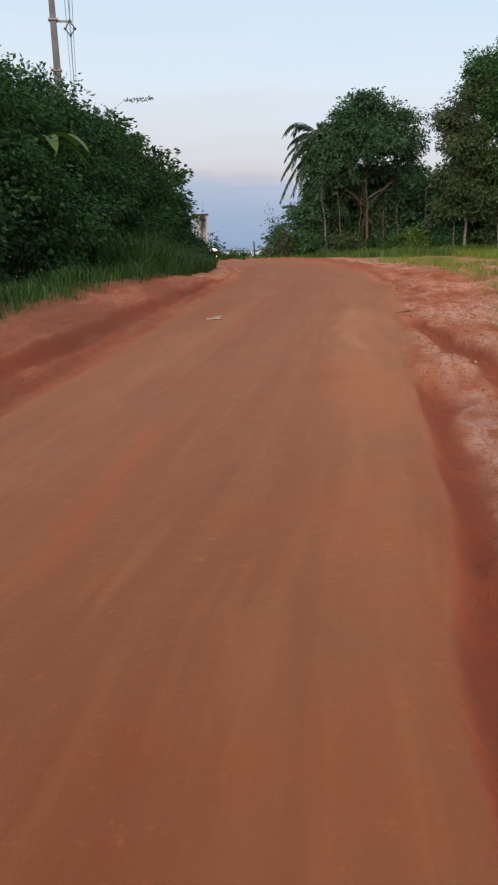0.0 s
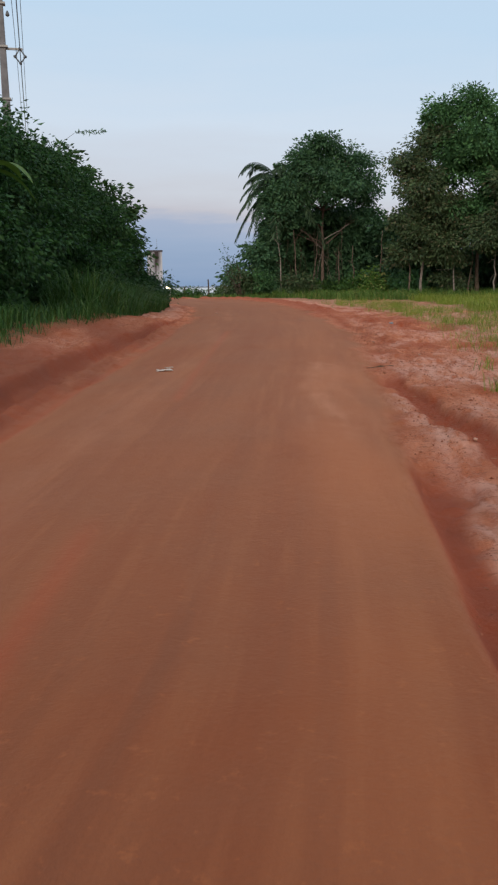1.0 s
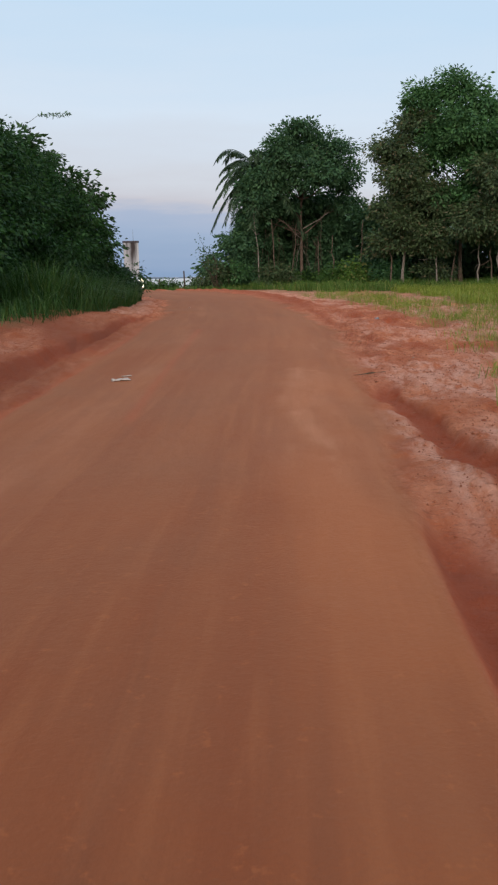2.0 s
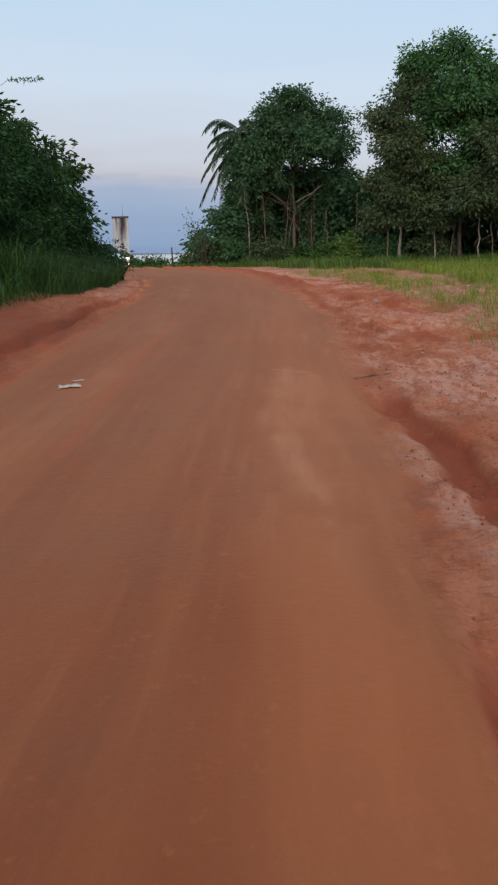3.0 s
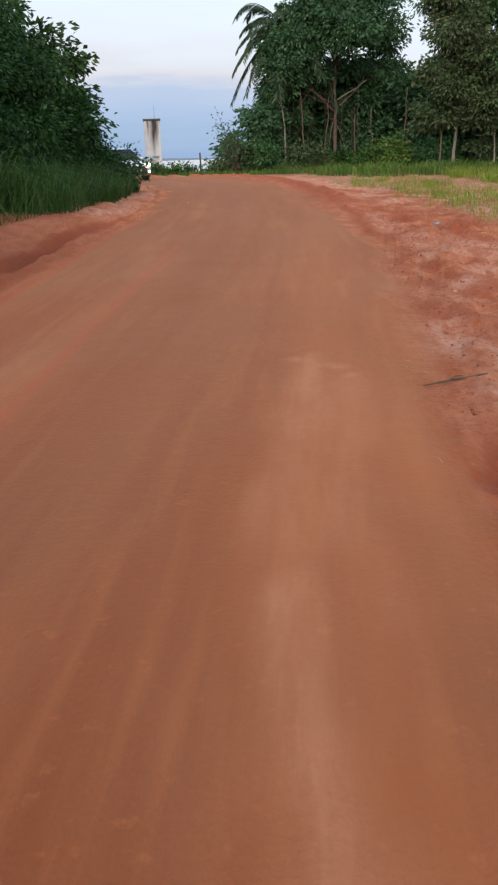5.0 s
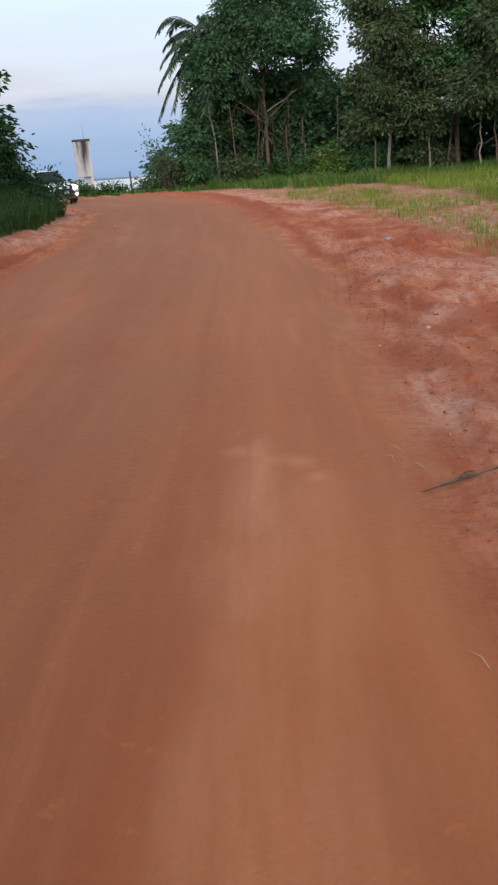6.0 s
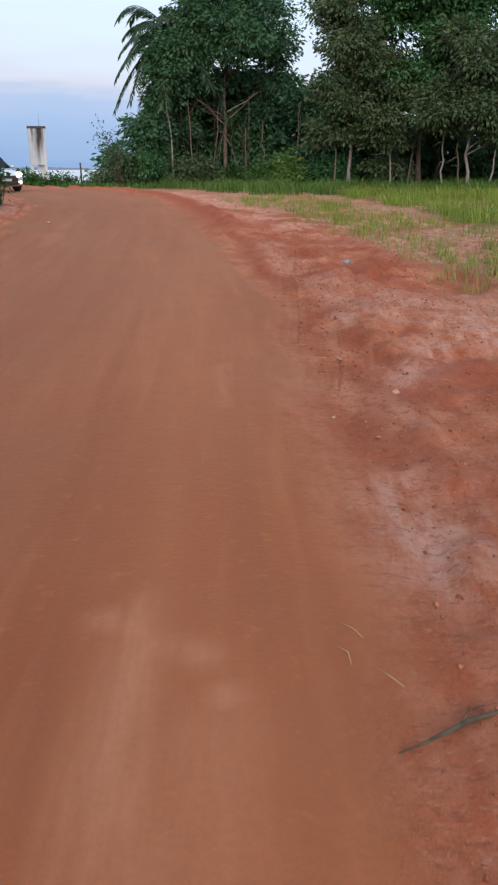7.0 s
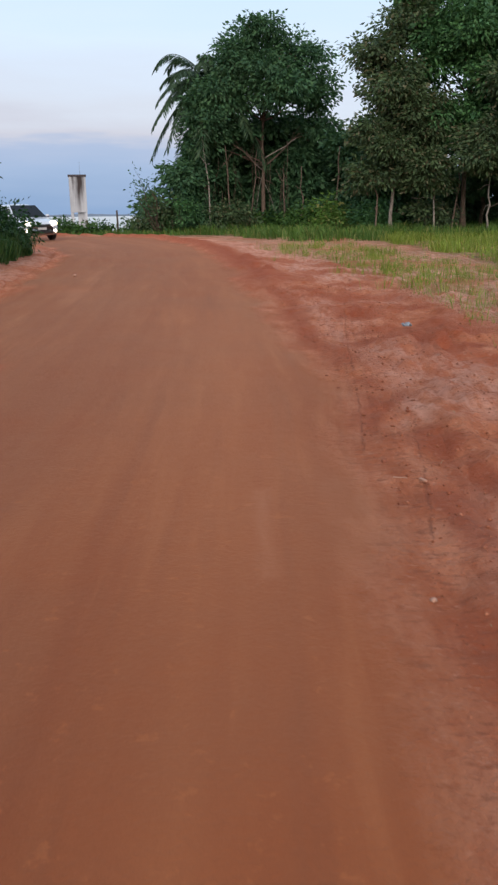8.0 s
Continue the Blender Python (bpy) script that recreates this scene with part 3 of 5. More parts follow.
def build_ground():
    xs = grown(-4.2, 6.2, 0.042, -2600, 2600, 1.09)
    ys = grown(1.5, 25.0, 0.05, -1500, 175, 1.028)
    X, Y = np.meshgrid(xs, ys)
    z, w, s, along, d = land(X.ravel(), Y.ravel())
    verts = np.stack([X.ravel(), Y.ravel(), z], 1)
    nx, ny = len(xs), len(ys)
    i = (np.arange(ny - 1)[:, None] * nx + np.arange(nx - 1)[None]).ravel()
    quads = np.stack([i, i + 1, i + nx + 1, i + nx], 1)
    on_road = d[quads].mean(1) < 0.0
    for name, sel, label in (("road", on_road, "curving unpaved red laterite road with pale wheel tracks"),
                             ("ground", ~on_road, "red clay and pale sandy verge with grass")):
        q = quads[sel]
        used = np.unique(q)
        remap = np.zeros(len(verts), int)
        remap[used] = np.arange(len(used))
        me = quick_mesh(name, verts[used], remap[q], M_SOIL)
        me.shade_smooth()
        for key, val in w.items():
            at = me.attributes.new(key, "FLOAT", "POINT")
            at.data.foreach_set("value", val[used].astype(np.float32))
        at = me.attributes.new("lane", "FLOAT_VECTOR", "POINT")
        at.data.foreach_set("vector", np.stack([s, along, np.zeros(len(s))], 1)[used].astype(np.float32).ravel())
        tagged(new(name, me), label, name, kind="structure")


build_ground()

# ---------------------------------------------------------------- river and far shore


def build_river():
    k = Mat("river_water", 0.4, 0, 0.5)
    # pale base colour carries the sky's reflection off the waves
    k.colour(k.mix(k.noise(0.02, 3), (0.58, 0.57, 0.54), (0.66, 0.65, 0.61)))
    k.bump(k.noise(0.5, 4, 0.6, stretch=(1, 0.35, 1)), 0.9, 0.9)
    v = np.array([(-3000, 95, -6.4), (3000, 95, -6.4), (3000, 4600, -6.4), (-3000, 4600, -6.4)], float)
    tagged(new("water", quick_mesh("water", v, np.array([[0, 1, 2, 3]]), k.m)), "wide calm river reflecting the pale evening sky", "river", kind="structure")
    # wooded far bank, distance haze painted into its base colour
    m = Mat("hazed_bank_woods", 1.0, 0, 0.1)
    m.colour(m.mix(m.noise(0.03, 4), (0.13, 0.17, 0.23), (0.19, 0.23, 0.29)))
    xs = np.arange(-900, 1200, 4.0)
    top = 1.0 + 9.0 * fbm(xs, xs * 0, 160, 4, 5) * sstep(fbm(xs, xs * 0 + 9, 420, 2, 15), 0.25, 0.6) + 3.0 * fbm(xs, xs * 0, 14, 3, 7)
    vs, fs = [], []
    for i, (x_, t_) in enumerate(zip(xs, top)):
        vs += [(x_, 2400, -7), (x_, 2405, -6.4 + t_), (x_, 2440, -6.4 + t_ * 0.9), (x_, 2460, -7)]
        if i:
            for j in range(3):
                fs.append((i * 4 - 4 + j, i * 4 + j, i * 4 + j + 1, i * 4 - 3 + j))
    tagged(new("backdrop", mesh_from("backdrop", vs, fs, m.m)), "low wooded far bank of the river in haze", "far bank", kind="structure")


build_river()

# ---------------------------------------------------------------- trees


def make_tree(label, base, height, lobes, mat, seed, trunk_r=0.17, bark=None, clumps=430, per=58, size=0.2, name="tree", limbs=True, lean=(0, 0), spread=0.34, shell=0.5, low=None, group="", sway=0.06, fork=3):
    """A tree with a wandering trunk, limbs that reach into its lobes, and a crown of leaves."""
    rng = np.random.default_rng(seed)
    bark = bark or M_BARK
    bz = ground_z(base[0], base[1]) - 0.08
    t = thing(name, label, "tree", (base[0], base[1], bz), group)
    foot = np.array([0, 0, 0.0])
    top = np.array([lean[0], lean[1], height * 0.74])
    spine = wander(foot, top, 8, sway, rng)
    rad = np.linspace(trunk_r, trunk_r * 0.35, 8)
    rad[0] *= 1.5
    part("trunk", mesh_from("trunk", *tube(spine, rad, 9), bark), t)
    local = [(l_[0] - base[0], l_[1] - base[1], l_[2] - bz, l_[3], l_[4]) for l_ in lobes]
    if limbs:
        for l_ in local:
            if l_[2] < 0.85 * fork:
                continue
            a = spine[min(int(rng.integers(fork, 7)), max(2, int(l_[2] / (height * 0.74) * 7) - 1))]
            pts = wander(a, l_[:3], 6, 0.07, rng)
            pieces = [tube(pts, np.linspace(trunk_r * 0.42, trunk_r * 0.12, 6), 6)]
            for _ in range(4):
                q = pts[int(rng.integers(2, 6))]
                e = np.array(l_[:3]) + unit(rng.normal(0, 1, 3)) * l_[3] * 0.8
                pieces.append(tube(wander(q, e, 4, 0.1, rng), np.linspace(trunk_r * 0.16, 0.008, 4), 5))
            part("limb", mesh_from("limb", *join(*pieces), bark), t)
    v, q = crown_arrays(local, rng, clumps, per, size, spread=spread, shell=shell, low=low)
    part("crown", quick_mesh("crown", v, q, mat), t)
    return t


def build_grove():
    main = make_tree("tall dark green broadleaf tree with a bare brown trunk", (8.2, 58.6), 11.0,
                     [(7.6, 58, 10.0, 1.7, 0.8), (9.9, 58.2, 9.3, 1.6, 0.85), (6.4, 57.6, 9.2, 1.3, 0.9), (5.5, 57.4, 7.6, 1.3, 0.85), (5.3, 57.3, 6.0, 1.3, 0.8), (8.6, 57, 8.0, 1.9, 0.75), (11.0, 58.6, 7.6, 1.5, 0.8),
                      (5.8, 58.0, 7.2, 1.6, 0.85), (11.0, 58.8, 6.0, 1.0, 0.8), (4.8, 57.8, 5.3, 1.3, 0.9), (6.7, 58.6, 5.3, 1.2, 0.8), (4.2, 57.6, 3.6, 1.0, 0.9), (10.3, 59.6, 4.5, 1.0, 0.8), (5.9, 59.2, 3.6, 1.0, 0.9)],
                     M_LEAF_DARK, 11, 0.13, clumps=760, per=60, size=0.22, sway=0.03, fork=5)
    rng = np.random.default_rng(5)
    for a, b in (((0, 0, 3.3), (-2.0, -0.6, 5.0)), ((0, 0, 3.9), (1.7, -0.5, 4.9)), ((0, 0, 2.9), (0.7, -0.5, 1.1)), ((0, 0, 3.4), (-0.5, -0.6, 1.3))):
        part("bare_branch", mesh_from("bare_branch", *tube(wander(a, b, 7, 0.035, rng), np.linspace(0.04, 0.016, 7) if b[2] > 3 else np.linspace(0.018, 0.007, 7), 6), M_BARK_PALE), main, "pale bare branch")
    for i in range(18):
        x_, top_ = rng.uniform(-2.6, 1.6), rng.uniform(3.0, 4.8)
        a, b = (x_, rng.uniform(-0.9, 0.2), top_), (x_ + rng.normal(0, 0.35), rng.uniform(-0.9, 0.2), rng.uniform(0.2, 2.0))
        part("hanging_vine", mesh_from("hanging_vine", *tube(wander(a, b, 8, 0.06, rng), np.linspace(0.014, 0.008, 8), 5), M_BARK_DARK if i % 4 else M_BARK), main, "thin dry hanging vine")
    # right group
    make_tree("broadleaf tree with olive drooping leaves at the forest edge", (12.9, 50.6), 10.0,
              [(11.9, 50.6, 8.3, 1.2, 0.9), (13.2, 50.8, 9.4, 1.4, 0.9), (12.6, 50, 6.8, 1.5, 0.8), (13.9, 49.6, 5.4, 1.6, 0.8), (12.3, 50.2, 4.7, 1.4, 0.75), (11.9, 50.4, 3.1, 1.0, 0.8), (14.2, 49.4, 3.3, 1.3, 0.7)],
              M_LEAF_OLIVE, 21, 0.085, M_BARK_PALE, clumps=560, per=62, size=0.20, group="forest edge trees")
    make_tree("tall green broadleaf tree rising over the forest edge", (16.2, 50.2), 12.5,
              [(15.3, 50.4, 11.2, 1.5, 0.9), (14.5, 50.5, 9.3, 1.3, 0.85), (14.5, 50.3, 7.7, 1.3, 0.8), (17.2, 49.6, 8.2, 1.4, 0.8), (14.0, 50.6, 10.7, 1.2, 0.9), (16.9, 50.2, 10.4, 1.6, 0.85), (15.6, 49.6, 8.9, 1.9, 0.8), (18.0, 50, 8.8, 1.6, 0.8), (16.6, 49.2, 6.8, 1.8, 0.75), (15.4, 49, 5.2, 1.3, 0.8)],
              M_LEAF_MID, 22, 0.12, clumps=600, per=58, size=0.22, group="forest edge trees")
    make_tree("olive green tree with low hanging foliage", (17.4, 47.4), 8.0,
              [(17.2, 47.2, 6.2, 1.7, 0.8), (18.8, 47, 5.4, 1.6, 0.8), (16.2, 47.2, 4.2, 1.5, 0.75), (18.0, 46.6, 3.6, 1.5, 0.7), (19.4, 46.6, 3.2, 1.3, 0.7)],
              M_LEAF_OLIVE, 23, 0.08, M_BARK_PALE, clumps=560, per=62, size=0.20, group="forest edge trees")
    make_tree("dark green broadleaf tree with a dense crown", (20.8, 47.0), 11.0,
              [(20.4, 47.2, 9.4, 1.9, 0.85), (22.2, 47, 8.2, 1.9, 0.85), (20.2, 46.6, 7.0, 1.8, 0.8), (21.6, 46.2, 5.2, 1.9, 0.75), (20.4, 46, 3.4, 1.4, 0.7), (23.2, 46, 3.8, 1.5, 0.7)],
              M_LEAF_MID, 24, 0.11, clumps=420, per=34, size=0.28, group="forest edge trees")
    make_tree("dark green broadleaf tree with a dense crown", (25.6, 45.5), 11.0,
              [(25.2, 46, 9.6, 2.0, 0.85), (27, 45.6, 7.6, 2.2, 0.8), (24.6, 45.2, 6.8, 1.8, 0.8), (25.6, 45, 4.4, 2.0, 0.7)],
              M_LEAF_DARK, 25, 0.17, clumps=260, per=30, size=0.3, group="forest edge trees")
    # trees deeper in the wood
    deep = [(10.4, 63.0, 5.6, 31), (13.2, 60.5, 4.4, 32), (16.6, 58.5, 7.0, 33), (20.5, 56.5, 8.0, 34), (24.5, 54.5, 8.5, 35), (6.6, 62.8, 6.0, 36), (29.5, 51.0, 10.0, 37), (8.6, 61.5, 5.4, 38), (14.8, 56.0, 5.6, 39), (18.4, 53.5, 6.4, 40), (4.8, 60.5, 4.4, 41), (9.6, 60.6, 6.8, 42), (11.6, 61.2, 5.6, 43), (7.2, 60.8, 6.6, 44), (13.6, 56.8, 5.2, 45)]
    for x_, y_, h_, sd in deep:
        r_ = np.random.default_rng(sd)
        lobes = [(x_ + r_.uniform(-1.8, 1.8), y_ + r_.uniform(-1, 1), 0.6 + h_ * f_, r_.uniform(0.9, 1.4), 0.8) for f_ in (0.34, 0.40, 0.46, 0.54, 0.62, 0.70, 0.78, 0.84)]
        make_tree("dark tree deep in the wood", (x_, y_), h_, lobes, M_LEAF_DARK, sd, 0.12, M_BARK_DARK, clumps=240, per=26, size=0.34, group="trees deep in the wood", limbs=False)
    # thin stems at the edge of the wood
    rng = np.random.default_rng(8)
    for x_, y_, h_, pale_ in ((5.3, 56.9, 5.0, 1), (7.4, 58.0, 4.4, 0), (10.0, 57.2, 3.4, 0), (11.6, 55.8, 4.2, 0), (12.2, 50.2, 2.6, 0), (14.6, 49.6, 3.0, 1), (15.3, 49.3, 2.7, 0), (16.4, 48.0, 2.6, 1),
                              (17.0, 47.6, 2.2, 0), (18.2, 46.9, 2.8, 1), (19.2, 46.7, 2.3, 0), (19.8, 46.3, 2.6, 1), (9.0, 56.9, 3.0, 0), (6.3, 57.2, 4.4, 0)):
        t = thing("sapling", "thin bare sapling stem at the edge of the wood", "sapling", (x_, y_, ground_z(x_, y_) - 0.05), "saplings at the wood's edge")
        pts = wander((0, 0, 0), (rng.normal(0, 0.25), rng.normal(0, 0.2), h_), 7, 0.05, rng)
        part("stem", mesh_from("stem", *tube(pts, np.linspace(0.05, 0.022, 7), 6), M_BARK_PALE if pale_ else M_BARK), t)
        for _ in range(2):
            q = pts[int(rng.integers(3, 6))]
            e = np.array(q) + np.array([rng.normal(0, 0.5), rng.normal(0, 0.3), rng.uniform(-0.6, 0.8)])
            part("twig", mesh_from("twig", *tube(wander(q, e, 4, 0.05, rng), np.linspace(0.02, 0.006, 4), 5), M_BARK_PALE if pale_ else M_BARK), t)


def make_palm(base, crown_z, frond_n, length, seed):
    rng = np.random.default_rng(seed)
    bz = ground_z(*base) - 0.05
    t = thing("palm_tree", "palm with long drooping feathery fronds", "palm tree", (*base, bz))
    top = np.array([0.2, 0, crown_z - bz])
    pts = wander((0, 0, 0), top, 9, 0.04, rng)
    part("trunk", mesh_from("trunk", *tube(pts, np.linspace(0.19, 0.13, 9), 9), M_BARK), t)
    for i in range(frond_n):
        a = 2 * math.pi * i / frond_n + rng.normal(0, 0.15)
        lift = -0.7 + 1.95 * ((i * 7) % frond_n) / frond_n
        out = np.array([math.cos(a), math.sin(a), 0])
        L = length * rng.uniform(0.8, 1.1)
        spine = []
        for u in np.linspace(0, 1, 14):
            spine.append(top + out * L * (u * (1 - 0.22 * u)) * math.cos(lift * 0.7) + np.array([0, 0, L * (u * math.sin(lift) - 0.62 * u * u * (0.85 + 0.3 * lift))]))
        f_ob = part("frond", mesh_from("frond", *tube(spine, np.linspace(0.03, 0.006, 14), 5), M_PALM), t)
        b, w, ln = [], [], []
        sp = np.array(spine)
        for u in np.linspace(0.1, 1, 54):
            k = u * 13
            j = min(int(k), 12)
            p = sp[j] + (sp[j + 1] - sp[j]) * (k - j)
            d = unit(sp[j + 1] - sp[j])
            sd = unit(np.cross(d, np.array([0, 0, 1.0])))
            for sg in (-1, 1):
                b.append(p)
                w.append(d * 0.55 + sd * sg * 0.8 + np.array([0, 0, -0.45 - 0.3 * rng.random()]))
                ln.append(L * 0.19 * (1 - 0.55 * abs(u - 0.45)) * rng.uniform(0.85, 1.1))
        ln = np.array(ln)
        v, q = leaf_arrays(np.array(b), np.array(w), ln, np.full(len(ln), 0.07), rng, 0.1)
        part("blade", quick_mesh("blade", v, q, M_PALM), f_ob)
    return t


build_grove()
make_palm((5.2, 59.2), 8.3, 38, 4.3, 3)

# ---------------------------------------------------------------- bushes and weeds


def make_shrub(label, at, lobes, mat, seed, clumps, per, size, name="shrub", group="", spread=0.3, stems=5, shell=0.5):
    rng = np.random.default_rng(seed)
    bz = ground_z(*at) - 0.05
    t = thing(name, label, "shrub", (*at, bz), group)
    local = [(l_[0] - at[0], l_[1] - at[1], l_[2] - bz, l_[3], l_[4]) for l_ in lobes]
    for i in range(stems):
        l_ = local[i % len(local)]
        pts = wander((rng.normal(0, 0.15), rng.normal(0, 0.15), 0), l_[:3], 6, 0.08, rng)
        part("stem", mesh_from("stem", *tube(pts, np.linspace(0.045, 0.012, 6), 6), M_BARK_DARK), t)
    v, q = crown_arrays(local, rng, clumps, per, size, spread=spread, shell=shell, low=0.02)
    part("foliage", quick_mesh("foliage", v, q, mat), t)
    return t


def build_left_thicket():
    rng = np.random.default_rng(77)
    # base of the thicket along the bank
    line = [(-7.6, 9.0), (-6.0, 13.0), (-5.3, 16.5), (-4.6, 20.5), (-4.1, 24.5), (-3.7, 28.5), (-3.5, 32.0), (-3.1, 35.0)]
    tops = [5.0, 5.2, 5.3, 5.5, 6.0, 5.6, 5.6, 4.0]
    for i, ((x_, y_), tz) in enumerate(zip(line, tops)):
        lobes = []
        for f_, back, r_ in ((0.03, 0.15, 0.6), (0.18, 0.5, 0.95), (0.36, 0.6, 1.15), (0.55, 0.8, 1.2), (0.74, 1.1, 1.15), (0.9, 1.4, 0.85)):
            for o in (-1.1, 0.9):
                lobes.append((x_ - back - 0.16 * o + rng.normal(0, 0.2), y_ + o + rng.normal(0, 0.35), 0.5 + (tz - 0.5) * f_ + rng.normal(0, 0.15) * (f_ < 0.85), r_ * rng.uniform(0.8, 1.1), 0.85))
        make_shrub("dense dark green roadside shrub with many small leaves", (x_ - 0.8, y_), lobes, M_LEAF_SHRUB, 100 + i, 600, 52, 0.125, group="roadside thicket", spread=0.26)
    # second row behind closes the thicket
    for i, ((x_, y_), tz) in enumerate(zip(line[1:], tops[1:])):
        lobes = [(x_ - 3.0 + rng.normal(0, 0.5), y_ + rng.normal(0, 1.2), 0.6 + tz * f_, 1.4, 0.9) for f_ in (0.25, 0.45, 0.65, 0.84)]
        make_shrub("tall dark shrub behind the roadside thicket", (x_ - 3.0, y_), lobes, M_LEAF_DARK, 140 + i, 240, 30, 0.19, group="shrubs behind the thicket")
    # low leafy mound where the thicket runs out
    for x_, y_, h_ in ((-2.7, 36.4, 1.4), (-2.7, 38.2, 1.0), (-3.5, 39.0, 1.2)):
        z0 = ground_z(x_, y_)
        lobes = [(x_ + rng.normal(0, 0.3), y_ + rng.normal(0, 0.5), z0 + h_ * f_, 0.5, 0.8) for f_ in (0.25, 0.5, 0.75, 0.5)]
        make_shrub("low leafy bush at the end of the thicket", (x_, y_), lobes, M_LEAF_SHRUB, 170 + int(10 * y_), 150, 30, 0.13, name="bush", stems=3, group="low bushes on the bank")
    # slender tree with large spreading leaves at the end of the thicket
    make_tree("slender tree with large spreading leaves over the bank", (-3.4, 35.2), 5.4,
              [(-3.9, 34.4, 4.9, 0.75, 0.7), (-3.2, 34.6, 4.4, 0.65, 0.7), (-3.3, 35.0, 3.5, 0.75, 0.7), (-2.9, 35.4, 2.7, 0.6, 0.7), (-4.5, 33.6, 5.4, 0.7, 0.7), (-5.0, 31.8, 5.8, 0.6, 0.7)],
              M_LEAF_BROAD, 61, 0.07, M_BARK_PALE, clumps=170, per=26, size=0.22, spread=0.24, shell=0.4)
    # arching twig that reaches out of the top
    t = thing("twig", "thin arching twig with small leaves above the thicket", "twig", (-5.6, 33.6, 6.0))
    pts = [(0, 0, 0), (0.5, 0.15, 0.75), (1.0, 0.3, 1.13), (1.5, 0.4, 1.2), (2.1, 0.4, 1.19)]
    part("stem", mesh_from("stem", *tube(pts, [0.008, 0.007, 0.006, 0.005, 0.004], 5), M_BARK_DARK), t)
    b = np.array([np.array(pts[2]) + (np.array(pts[4]) - np.array(pts[2])) * u + rng.normal(0, 0.03, 3) for u in rng.random(70)])
    v, q = leaf_arrays(b, rng.normal(0, 0.5, (70, 3)) + np.array([0.3, 0, -0.3]), rng.uniform(0.08, 0.16, 70), np.full(70, 0.05), rng)
    part("foliage", quick_mesh("foliage", v, q, M_LEAF_DARK), t)
    # broad-bladed plant poking out of the bushes
    t = thing("banana_plant", "young banana plant with broad pale green leaves", "banana plant", (-4.9, 20.6, ground_z(-4.9, 20.6)))
    part("stem", mesh_from("stem", *tube([(0, 0, 0), (0.05, 0, 1.6), (0.1, -0.1, 3.2)], [0.09, 0.07, 0.04], 8), M_LEAF_BANANA), t)
    for ang, lift, L in ((-20, 0.55, 1.5), (15, 0.25, 1.4), (-60, 0.5, 1.3), (160, 0.7, 1.2), (-100, 0.3, 1.2), (50, 0.7, 1.3)):
        vs, fs = [], []
        a = math.radians(ang)
        o = Vector((math.cos(a), math.sin(a), 0))
        sd = Vector((-math.sin(a), math.cos(a), 0))
        for j in range(11):
            u = j / 10
            c = Vector((0.1, -0.1, 3.15)) + o * L * u * (1 - 0.15 * u) + Vector((0, 0, L * (lift * u - 0.75 * u * u)))
            w = 0.17 * math.sin(math.pi * min(1, 0.08 + u * 0.92)) ** 0.6
            vs += [c - sd * w + Vector((0, 0, 0.35 * w)), c, c + sd * w + Vector((0, 0, 0.35 * w))]
            if j:
                for m_ in (0, 1):
                    fs.append((3 * j - 3 + m_, 3 * j - 2 + m_, 3 * j + 1 + m_, 3 * j + m_))
        part("leaf", mesh_from("leaf", vs, fs, M_LEAF_BANANA), t)


build_left_thicket()


def scatter(poly_fn, n, rng, x0, x1, y0, y1):
    x, y = rng.uniform(x0, x1, n), rng.uniform(y0, y1, n)
    z, w, s, along, d = land(x, y)
    keep = poly_fn(x, y, w, s, d, rng)
    return np.stack([x[keep], y[keep], z[keep] - 0.01], 1)


def grass_stuff(name, label, root, h, lean, width, mat, seed, category="grass"):
    rng = np.random.default_rng(seed)
    n = len(root)
    H = h * rng.uniform(0.45, 1.25, n) * (0.45 + 1.1 * fbm(root[:, 0], root[:, 1], 1.3, 3, seed + 70))
    v, q = blade_arrays(root, H, np.full(n, lean), width * rng.uniform(0.6, 1.3, n), rng)
    return tagged(new(name, quick_mesh(name, v, q, mat)), label, category, kind="stuff")


